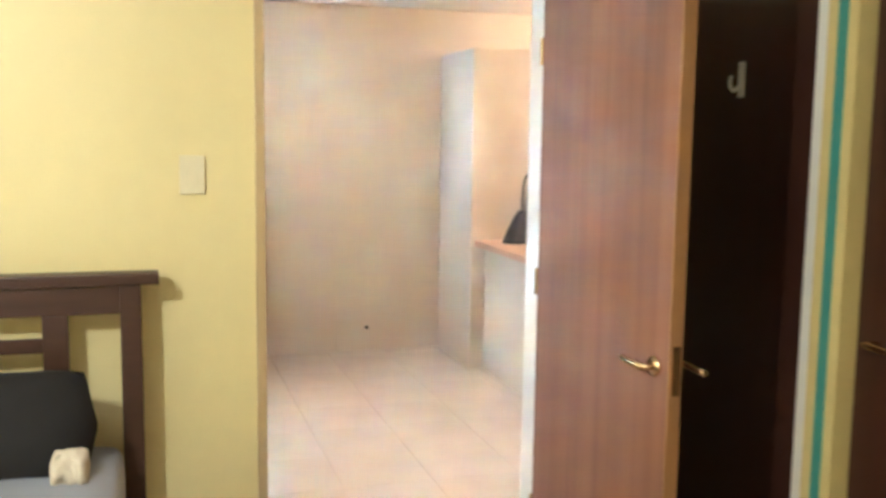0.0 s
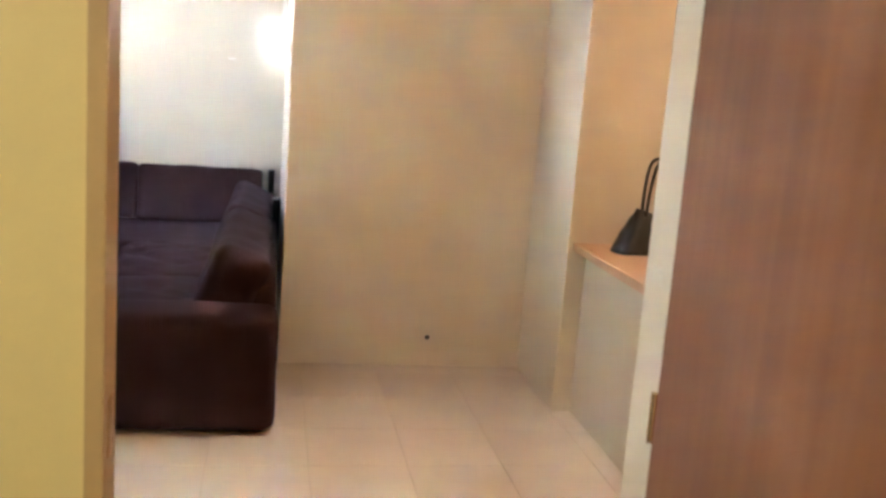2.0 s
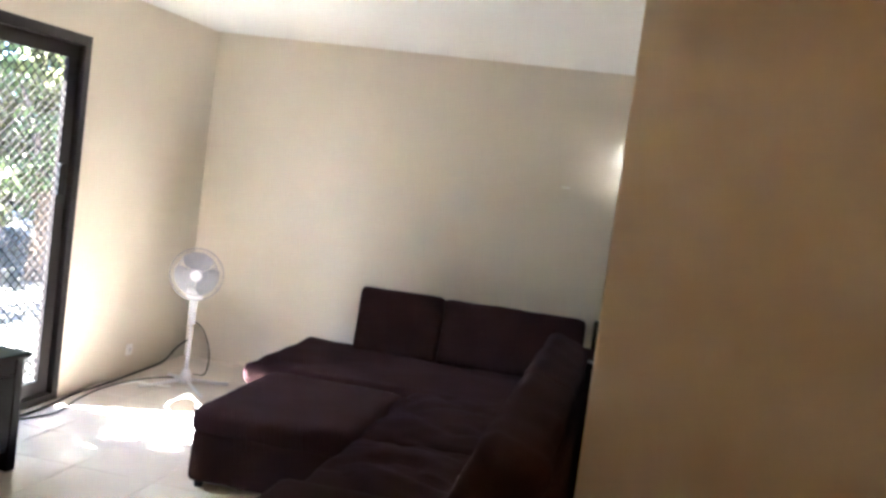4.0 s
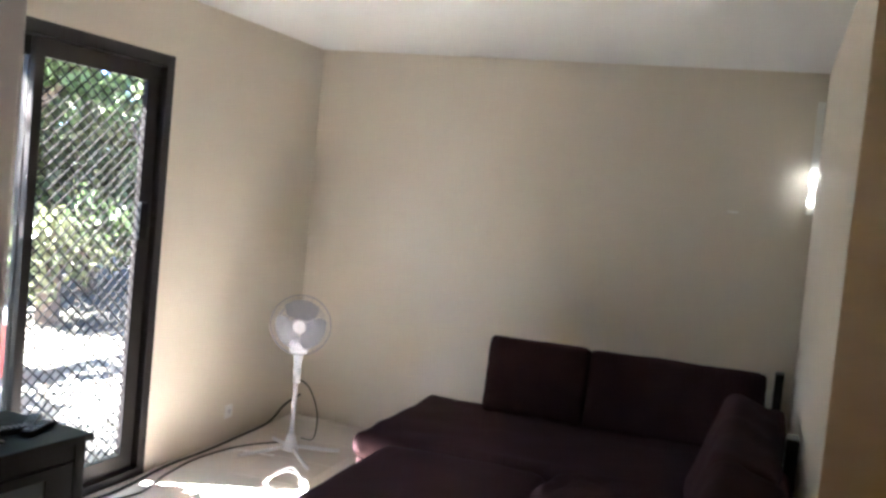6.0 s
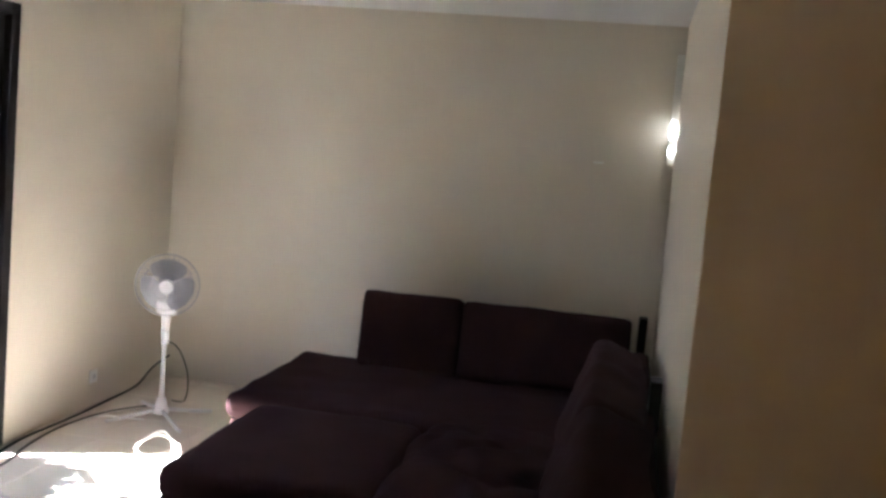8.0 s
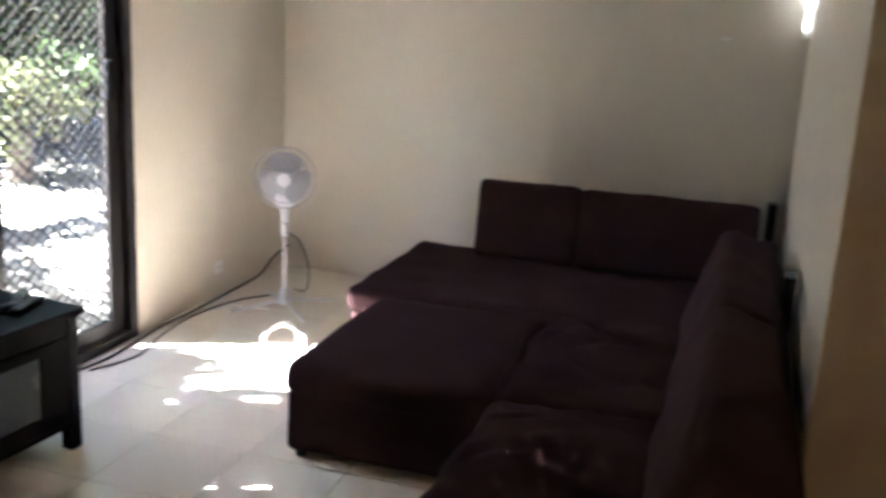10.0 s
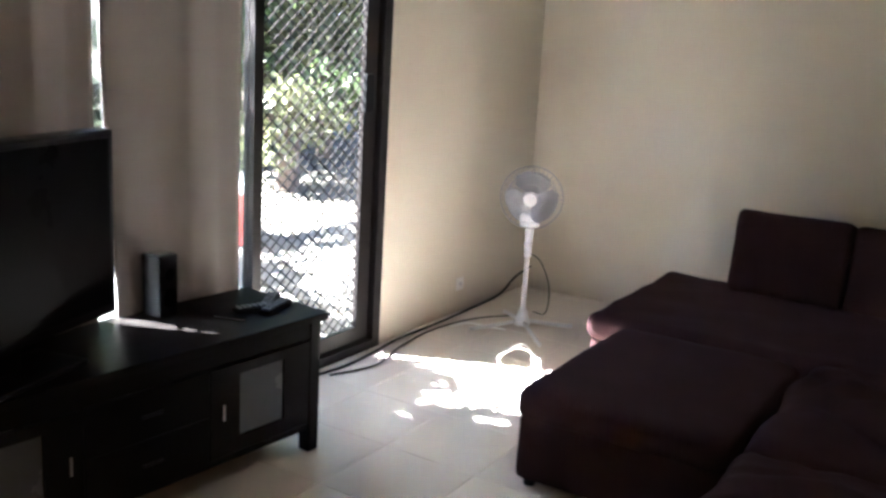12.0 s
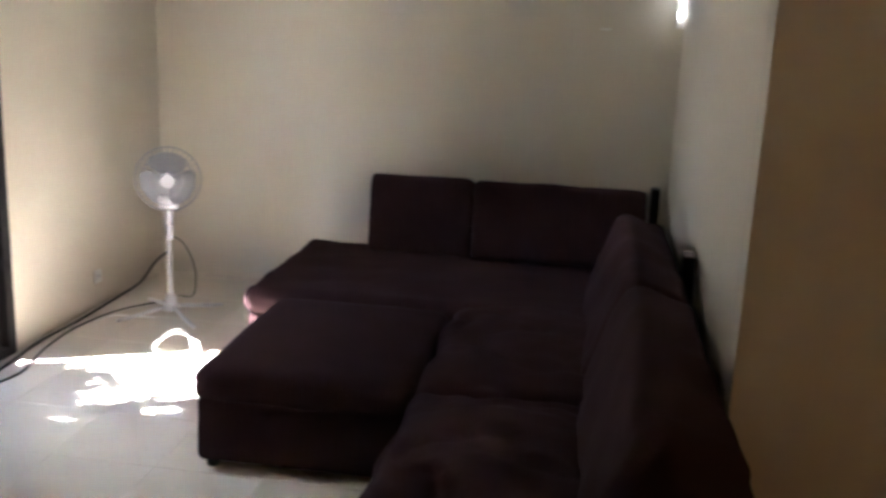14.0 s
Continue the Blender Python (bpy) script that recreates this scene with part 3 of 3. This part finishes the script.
    for x, y in ((-0.93, -0.95), (-0.08, -0.95), (-1.93, 1.40), (-1.93, 2.36), (-0.10, 2.36)):
        part("foot", rod((x, y, 0), (x, y, 0.035), 0.022), M_BLACK, s)


corner_sofa()


def ottoman():
    o = thing("ottoman", pose(0, 0, 0), "large square dark brown suede ottoman pushed against the sofa", "ottoman")
    part("base", soft_box(-1.785, -1.02, 0.29, 1.25, 0.03, 0.28, 0.03, 0, 0.004, 13, seed=41), M_SOFABASE, o, smooth=True)
    part("cushion", soft_box(-1.80, -1.01, 0.28, 1.26, 0.255, 0.385, 0.05, 0.018, 0.008, 15, seed=43), M_SOFA, o, smooth=True)
    for x, y in ((-1.74, 0.34), (-1.07, 0.34), (-1.74, 1.20), (-1.07, 1.20)):
        part("foot", rod((x, y, 0), (x, y, 0.035), 0.022), M_BLACK, o)


ottoman()


def dark_stand(x, y, h, label):
    p = thing("speaker", pose(x, y, 0), label, "speaker", "speakers behind the sofa")
    part("stand", box(-0.022, 0.022, -0.025, 0.025, 0.012, h - 0.2, 0.003), M_BLACK, p)
    part("foot", box(-0.022, 0.022, -0.10, 0.10, 0, 0.014, 0.003), M_BLACK, p)
    part("cabinet", box(-0.024, 0.024, -0.055, 0.055, h - 0.2, h, 0.006), M_BLACK, p)
    part("badge", box(-0.027, -0.023, -0.03, 0.03, h - 0.125, h - 0.118), M_CHROME, p)


dark_stand(-0.075, 2.72, 0.755, "slim black speaker on a stand in the corner behind the sofa")
dark_stand(-0.015 - 0.02, 1.12, 0.75, "slim black speaker on a stand between sofa and wall")


# ---- added glow for the reflected light spots in the corner ----
def corner_spots():
    w = thing("corner_spots", pose(-0.03, Y_N - 0.02, 1.78), "added glowing strip standing in for light spots in the corner", "wall light")
    part("spot_backing", box(-0.012, 0.028, -0.012, 0.018, -0.14, 0.48, 0.003), M_TRIM, w)
    part("tube", rod((0, -0.018, 0.02), (0, -0.018, 0.09), 0.012), M_SPOT_GLOW, w, "glowing tube standing in for a bright light spot")
    part("tube", rod((0, -0.018, -0.085), (0, -0.018, -0.05), 0.008), M_SPOT_GLOW, w, "small glowing tube standing in for a light spot")


corner_spots()
# white hook shape added where a small spot of light lies on the wall
hook = thing("wall_glint_hook", pose(-0.425, Y_N, 1.618), "small white hook standing in for a spot of light on the wall", "hook")
part("hook", merge(box(-0.03, 0.03, -0.006, 0, -0.006, 0.006, 0.002), tube([(0, -0.004, 0), (0, -0.016, -0.012), (0, -0.02, 0.004)], 0.003)), M_TRIM, hook)


# ---- television corner ----
CAB = pose(-2.505, 0.09, 0, 0, 0, -5)      # front corner of the cabinet top; local -y runs along the front, -x to the wall


def tv_cabinet():
    c = thing("tv_cabinet", CAB, "low black-stained wooden television cabinet with glass-fronted doors", "tv cabinet")
    L, D = 1.55, 0.46
    part("top", box(-D, 0.0, -L, 0.0, 0.525, 0.552, 0.005), M_BLACKWOOD, c)
    part("side", box(-D + 0.02, -0.022, -0.05, -0.024, 0.09, 0.525, 0.002), M_BLACKWOOD, c)
    part("side", box(-D + 0.02, -0.022, -L + 0.024, -L + 0.05, 0.09, 0.525, 0.002), M_BLACKWOOD, c)
    part("bottom_panel", box(-D + 0.02, -0.03, -L + 0.05, -0.05, 0.09, 0.115), M_BLACKWOOD, c)
    part("back_panel", box(-D + 0.01, -D + 0.02, -L + 0.03, -0.03, 0.09, 0.525), M_BLACKWOOD, c)
    for x in (-0.046, -D + 0.046):
        for y in (-0.045, -L + 0.045):
            part("leg", box(x - 0.026, x + 0.026, y - 0.026, y + 0.026, 0, 0.525, 0.004), M_BLACKWOOD, c)
    part("apron", box(-0.034, -0.024, -L + 0.07, -0.07, 0.455, 0.52, 0.002), M_BLACKWOOD, c)
    w = (L - 0.15) / 3
    for k in range(3):
        y1 = -0.075 - k * w
        y0 = y1 - w + 0.004
        if k == 1:
            for z0, z1 in ((0.12, 0.283), (0.287, 0.45)):
                front = part("drawer_front", box(-0.036, -0.018, y0, y1, z0, z1, 0.002), M_BLACKWOOD, c)
                part("handle", rod((-0.010, (y0 + y1) / 2 - 0.04, (z0 + z1) / 2), (-0.010, (y0 + y1) / 2 + 0.04, (z0 + z1) / 2), 0.005), M_BLACK, front)
            continue
        bm = ring(-0.036, -0.018, y0, y1, 0.12, 0.45, 0.13, 0.13, 0.06, 0.04)
        door = part("door", bm, M_BLACKWOOD, c)
        part("pane", box(-0.030, -0.024, y0 + 0.13, y1 - 0.13, 0.18, 0.41), M_FROST, door, "frosted glass pane")
        hy = y0 + 0.05 if k == 0 else y1 - 0.05
        part("handle", rod((-0.010, hy, 0.26), (-0.010, hy, 0.32), 0.006), M_CHROME, door, "small chrome handle")
    part("divider", box(-D + 0.02, -0.03, -0.075 - w - 0.012, -0.075 - w, 0.115, 0.525), M_BLACKWOOD, c)
    part("divider", box(-D + 0.02, -0.03, -0.075 - 2 * w - 0.002, -0.075 - 2 * w + 0.010, 0.115, 0.525), M_BLACKWOOD, c)


tv_cabinet()


def television():
    t = thing("television", pose(-2.74, -1.07, 0.552, 0, 0, 14), "black flat-screen television angled on the cabinet", "television")
    part("foot", soft_box(-0.10, 0.10, -0.23, 0.23, 0.0, 0.018, 0.008, 0, 0), M_BLACK, t, smooth=True)
    part("neck", box(-0.035, 0.0, -0.06, 0.06, 0.016, 0.12, 0.004), M_BLACK, t)
    part("case", box(-0.06, 0.012, -0.48, 0.48, 0.085, 0.69, 0.012), M_BLACK, t)
    part("screen", box(0.012, 0.0145, -0.455, 0.455, 0.12, 0.665), M_SCREEN, t, "dark glossy screen")


television()
speaker = thing("desk_speaker", CAB @ pose(-0.385, -0.47, 0.552, 0, 0, 8), "small black loudspeaker with a shiny top on the cabinet", "speaker")
part("cabinet", box(-0.045, 0.045, -0.042, 0.042, 0, 0.225, 0.008), M_BLACK, speaker)
part("top_plate", box(-0.03, 0.03, -0.03, 0.03, 0.226, 0.230, 0.001), M_CHROME, speaker)
part("cone", rod((0.045, 0, 0.07), (0.050, 0, 0.07), 0.03, 0.034, 20), M_SCREEN, speaker)
part("cone", rod((0.045, 0, 0.155), (0.049, 0, 0.155), 0.018, 0.022, 20), M_SCREEN, speaker)


def remote(u, v, turn, length, label):
    r = thing("remote_control", CAB @ pose(v, u, 0.552, 0, 0, turn), label, "remote control", "remote controls")
    part("case", soft_box(-0.024, 0.024, -length / 2, length / 2, 0, 0.02, 0.008, 0.002, 0, 7), M_BLACK, r, smooth=True)
    for i in range(3):
        for j in range(6):
            y = -length * 0.4 + j * length * 0.14
            part("button", box(-0.015 + 0.012 * i, -0.007 + 0.012 * i, y, y + 0.009, 0.020, 0.0235, 0.001), M_GREYPLASTIC, r)


remote(-0.12, -0.16, 20, 0.19, "black remote control lying on the cabinet")
remote(-0.09, -0.23, 38, 0.21, "longer black remote control beside another one")
remote(-0.20, -0.20, -12, 0.15, "short black remote control on the cabinet")
pen = rod((0, 0, 0.0045), (0.11, 0.05, 0.0045), 0.0045)
tagged(new("pen", mesh_of(pen, "pen", M_CHROME)), "slim shiny metal pen on the cabinet", "pen").matrix_world = CAB @ pose(-0.22, -0.36, 0.552)


# ---- pedestal fan ----
def pedestal_fan(x, y):
    f = thing("pedestal_fan", pose(x, y, 0, 0, 0, 22), "white pedestal fan with a round wire cage in the corner", "fan")
    for a in (25, 115, 205, 295):
        c, s = math.cos(radians(a)), math.sin(radians(a))
        part("leg", tube([(0, 0, 0.05), (0.06 * c, 0.06 * s, 0.045), (0.22 * c, 0.22 * s, 0.02), (0.30 * c, 0.30 * s, 0.012)], 0.011), M_GREYPLASTIC, f, smooth=True)
    part("hub_cover", rod((0, 0, 0.03), (0, 0, 0.12), 0.045, 0.024, 20), M_FAN, f, smooth=True)
    part("pole", rod((0, 0, 0.1), (0, 0, 0.46), 0.013), M_FAN, f, smooth=True)
    part("collar", rod((0, 0, 0.42), (0, 0, 0.50), 0.02, 0.024, 16), M_FAN, f, smooth=True)
    part("neck", rod((0, 0, 0.48), (0, 0.02, 0.66), 0.017, 0.034, 16), M_FAN, f, smooth=True)
    part("control_box", soft_box(-0.055, 0.055, -0.03, 0.06, 0.585, 0.665, 0.025, 0, 0, 7), M_FAN, f, smooth=True)
    part("motor", soft_box(-0.06, 0.06, 0.03, 0.17, 0.69, 0.81, 0.055, 0, 0, 9), M_FAN, f, smooth=True)
    part("knob", rod((0, 0.11, 0.80), (0, 0.11, 0.84), 0.008), M_FAN, f)
    z = 0.75
    hub = rod((0, -0.10, z), (0, -0.075, z), 0.036, 0.04, 28)
    part("front_badge", hub, M_FAN, f, "round white badge on the cage")
    for k in range(3):
        bm = bmesh.new()
        n = 8
        rows = []
        for i in range(n + 1):
            r = 0.03 + 0.115 * i / n
            wdt = 0.66 + 0.36 * math.sin(math.pi * min(1, i / n * 0.85 + 0.1))
            rows.append([bm.verts.new((r * math.cos(a), 0.02 * math.sin((a - mid) * 2.2), r * math.sin(a))) for mid in [radians(90 + 120 * k)] for a in (mid - wdt, mid - wdt / 3, mid + wdt / 3, mid + wdt)])
        for i in range(n):
            for j in range(3):
                bm.faces.new((rows[i][j], rows[i][j + 1], rows[i + 1][j + 1], rows[i + 1][j]))
        bmesh.ops.solidify(bm, geom=bm.faces[:], thickness=0.003)
        bmesh.ops.recalc_face_normals(bm, faces=bm.faces[:])
        bmesh.ops.translate(bm, vec=(0, -0.02, z), verts=bm.verts[:])
        part("blade", bm, M_BLADE, f, "smoky plastic blade", smooth=True)
    part("axle", rod((0, -0.05, z), (0, 0.06, z), 0.016), M_GREYPLASTIC, f)
    for name, front in (("front_cage", -1), ("rear_cage", 1)):
        bm = bmesh.new()
        for k in range(36):
            a = 2 * math.pi * k / 36
            c, s = math.cos(a), math.sin(a)
            y1 = -0.02 + 0.065 * front
            merge(bm, tube([(0.035 * c, y1 - 0.0 * front, z + 0.035 * s), (0.10 * c, y1 + 0.002, z + 0.10 * s), (0.145 * c, -0.02 + 0.05 * front, z + 0.145 * s), (0.17 * c, -0.02, z + 0.17 * s)], 0.0016, 4, steps=2))
        for r, y1 in ((0.17, -0.02 + 0.006 * front), (0.13, -0.02 + 0.056 * front), (0.08, -0.02 + 0.066 * front)):
            merge(bm, tube([(r * math.cos(a), y1, z + r * math.sin(a)) for a in (2 * math.pi * q / 16 for q in range(16))], 0.003, 5, True, 3))
        tagged(part(name, bm, M_CAGE, f, "fine grey wire cage"), kind="stuff")
    return f


pedestal_fan(-2.645, 1.965)

# ---- cables and sockets by the window ----
def cable(name, pts, r, mat, label):
    return tagged(new(name, mesh_of(tube(pts, r, 7), name, mat, True)), label, "cable")


cable("power_cable", [(-3.03, 0.62, 0.008), (-3.0, 0.85, 0.008), (-3.02, 1.1, 0.007), (-3.05, 1.35, 0.007), (-3.04, 1.7, 0.008), (-3.055, 2.1, 0.008), (-3.06, 2.45, 0.02), (-3.05, 2.62, 0.10), (-2.98, 2.70, 0.17)], 0.007, M_BLACK, "thick black cable along the skirting to the corner")
cable("power_cable", [(-2.98, 0.70, 0.006), (-2.9, 0.95, 0.006), (-2.97, 1.25, 0.006), (-3.0, 1.6, 0.006), (-2.93, 1.95, 0.006), (-2.75, 2.2, 0.006)], 0.005, M_BLACK, "thin black cable lying on the tiles")
cable("power_cable", [(-2.96, 1.72, 0.006), (-2.90, 1.80, 0.02), (-2.80, 1.86, 0.006), (-2.70, 1.88, 0.006)], 0.005, M_PLASTIC, "short white cable on the tiles")
cable("fan_cord", [(-2.64, 1.97, 0.44), (-2.60, 2.05, 0.38), (-2.57, 2.12, 0.22), (-2.60, 2.16, 0.06), (-2.75, 2.30, 0.006)], 0.004, M_BLACK, "dark cord drooping behind the fan")
cable("extension_cord", [(-2.50, 1.42, 0.006), (-2.47, 1.52, 0.05), (-2.38, 1.50, 0.09), (-2.29, 1.42, 0.06), (-2.25, 1.32, 0.006), (-2.33, 1.25, 0.012), (-2.44, 1.34, 0.05), (-2.40, 1.48, 0.075), (-2.27, 1.44, 0.05), (-2.22, 1.28, 0.006), (-2.30, 1.18, 0.008)], 0.0065, M_PLASTIC, "loose loops of white extension cord on the tiles")
wall_socket(X_W, 2.0, 0.17, 90, "white power point low on the cream wall", False)

# ---- outside ----
ground = bmesh.new()
bmesh.ops.create_grid(ground, x_segments=60, y_segments=60, size=150)
for v in ground.verts:
    v.co.z = -0.14 + 0.05 * noise.noise(v.co * 0.15)
structure("ground", ground, M_GROUND, "pale dry sunlit ground", "ground")
# overhang is out of view, added to cut sky light and the sun patch
structure("added_eaves", box(-3.60, X_W - 0.13, -4.5, 3.4, 2.46, 2.60, 0.01), M_CEIL, "unseen white roof overhang added to block sky light at the door", "roof")
structure("pavement", box(-5.2, X_W - 0.14, -4, 4, -0.2, -0.03, 0.01), M_PAVE, "pale concrete patio outside the sliding door", "pavement")


def tree(x, y, height, spread, base, leaves, size, mat, seed, label):
    rnd = random.Random(seed)
    t = thing("tree", pose(x, y, -0.15), label, "tree", "garden trees")
    trunk = bmesh.new()
    lean = Vector((rnd.uniform(-0.3, 0.3), rnd.uniform(-0.3, 0.3), 0))
    merge(trunk, rod((0, 0, 0), lean * 0.5 + Vector((0, 0, height * 0.35)), 0.13, 0.10))
    fork = lean * 0.5 + Vector((0, 0, height * 0.35))
    centres = []
    for k in range(9):
        a = 2 * math.pi * k / 9 + rnd.uniform(-0.3, 0.3)
        reach = spread * rnd.uniform(0.35, 0.95)
        end = Vector((math.cos(a) * reach, math.sin(a) * reach, rnd.uniform(base + 0.3, height * 0.95)))
        mid = fork.lerp(end, 0.5) + Vector((0, 0, 0.2))
        merge(trunk, rod(fork, mid, 0.06, 0.04, 7))
        merge(trunk, rod(mid, end, 0.04, 0.012, 6))
        centres += [(end, spread * rnd.uniform(0.28, 0.5)), (mid, spread * rnd.uniform(0.2, 0.4))]
    part("trunk", trunk, M_BARK, t)
    verts, faces = [], []
    for k in range(leaves):
        c, r = centres[rnd.randrange(len(centres))]
        d = Vector((rnd.gauss(0, 1), rnd.gauss(0, 1), rnd.gauss(0, 0.8))).normalized() * r * rnd.random() ** 0.4
        p = c + d
        if p.z < base * 0.6:
            continue
        n = Vector((rnd.uniform(-1, 1), rnd.uniform(-1, 1), rnd.uniform(-0.2, 1))).normalized()
        u = n.orthogonal().normalized()
        u.rotate(Matrix.Rotation(rnd.uniform(0, 6.28), 3, n))
        w = n.cross(u)
        s = size * rnd.uniform(0.6, 1.4)
        i = len(verts)
        verts += [tuple(p - u * s), tuple(p + w * s * 0.42 + n * s * 0.1), tuple(p + u * s), tuple(p - w * s * 0.42 + n * s * 0.1)]
        faces.append((i, i + 1, i + 2, i + 3))
    me = bpy.data.meshes.new("crown")
    me.from_pydata(verts, [], faces)
    me.materials.append(mat)
    crown = new("crown", me)
    crown.parent = t


# out-of-view tree and shrubs, placed to cut and dapple sun on the floor
tree(-6.2, -1.9, 5.8, 1.2, 3.4, 1600, 0.11, M_LEAF, 5, "unseen leafy green tree placed to dapple the sun patch")
tree(-4.12, 0.08, 2.25, 0.5, 1.1, 1500, 0.125, M_SHRUB, 4, "unseen low leafy shrub placed to shade part of the sun patch")
tree(-4.15, -0.53, 3.3, 0.40, 1.7, 1300, 0.125, M_SHRUB, 6, "unseen slim leafy shrub placed to trim the sun patch")
# next two: unseen trees added to keep sky light off the door
tree(-7.6, 1.0, 4.6, 1.7, 0.6, 3600, 0.14, M_LEAF2, 71, "unseen dense olive tree added to block sky light")
tree(-8.0, -3.4, 5.0, 2.0, 0.6, 3600, 0.15, M_LEAF, 72, "unseen dense green tree added to block sky light")
tree(-8.2, 5.6, 5.5, 2.2, 0.9, 3200, 0.13, M_LEAF, 11, "broad bushy green tree beyond the patio")
tree(-10.8, 7.2, 6.5, 2.6, 0.6, 3200, 0.15, M_LEAF2, 12, "tall olive-green tree at the back of the garden")
tree(-7.6, 8.8, 5.0, 2.2, 0.5, 2600, 0.15, M_LEAF2, 13, "dense olive bush behind the patio")
tree(-12.5, 4.6, 7.0, 3.0, 0.8, 3200, 0.17, M_LEAF, 14, "tall green garden tree with low branches")
tree(-13.5, 10.5, 8.0, 3.6, 0.5, 3600, 0.2, M_LEAF, 15, "large green tree at the garden's end")
tree(-16.5, 6.5, 8.5, 3.6, 0.5, 3600, 0.2, M_LEAF2, 16, "tall grey-green tree far down the garden")
tree(-10.0, 12.5, 8.0, 3.4, 0.5, 3400, 0.2, M_LEAF, 17, "large leafy tree behind the others")

for k, (x, y, h, w) in enumerate(((-9.4, 5.6, 2.0, 1.3), (-8.4, 7.2, 2.1, 1.3), (-10.4, 9.0, 2.4, 1.5), (-6.8, 8.0, 1.9, 1.2), (-11.6, 6.0, 2.3, 1.5), (-10.6, 4.0, 2.0, 1.3), (-13.2, 7.8, 2.8, 1.8), (-8.8, 10.4, 2.6, 1.7), (-13.8, 5.2, 2.6, 1.7))):
    tree(x, y, h, w, 0.1, 1300, 0.10, (M_LEAF, M_LEAF2)[k % 2], 40 + k, "low rounded garden bush in full sun")

tree(-7.0, 4.9, 1.5, 0.75, 0.1, 800, 0.07, M_LEAF2, 61, "small sunlit bush at the edge of the patio")
tree(-6.3, 5.6, 2.4, 0.8, 0.5, 800, 0.08, M_LEAF, 62, "thin young tree with drooping green leaves")
# small dark brown flakes strewn over patio and ground
rnd = random.Random(77)
verts, faces = [], []
for k in range(1500):
    x, y, a, w = rnd.uniform(-8.5, -3.6), rnd.uniform(0.6, 6.0), rnd.uniform(0, 6.28), rnd.uniform(0.02, 0.05)
    z = (-0.028 if x > -5.2 and y < 4 else -0.09) + rnd.uniform(0.002, 0.012)
    u, v = Vector((math.cos(a), math.sin(a), 0)) * w, Vector((-math.sin(a), math.cos(a), 0)) * w * 0.45
    c, n = Vector((x, y, z)), len(verts)
    verts += [tuple(c - u), tuple(c + v), tuple(c + u + Vector((0, 0, 0.006))), tuple(c - v)]
    faces.append((n, n + 1, n + 2, n + 3))
litter = bpy.data.meshes.new("dark_flakes")
litter.from_pydata(verts, [], faces)
litter.materials.append(M_FLAKE)
tagged(new("dark_flakes", litter), "small dark brown flakes scattered on the ground outside", "leaf litter", kind="stuff")

bin_red = thing("garden_bin", pose(-5.4, 2.45, -0.14), "faded red plastic tub with a white lid standing outside", "bin")
part("body", rod((0, 0, 0), (0, 0, 0.50), 0.20, 0.23, 24), M_RED, bin_red)
part("lid", rod((0, 0, 0.50), (0, 0, 0.56), 0.245, 0.23, 24), M_PLASTIC, bin_red, "white plastic lid")

# ---- floor tiles ----
TILE, GAP = 0.41, 0.003
tile_mesh = mesh_of(box(-TILE / 2 + GAP / 2, TILE / 2 - GAP / 2, -TILE / 2 + GAP / 2, TILE / 2 - GAP / 2, -0.006, 0.0, 0.0015), "tile", M_TILE)
for i in range(-8, 4):
    for j in range(-9, 7):
        cx, cy = 0.325 + i * TILE, 0.06 + j * TILE
        if X_W + 0.02 < cx - TILE / 2 + 0.2 and cx < 1.6 and Y_B + 0.1 < cy and cy < Y_N + 0.1:
            t = new("tile", tile_mesh)
            t.location = (cx, cy, 0)
            t.parent = floor
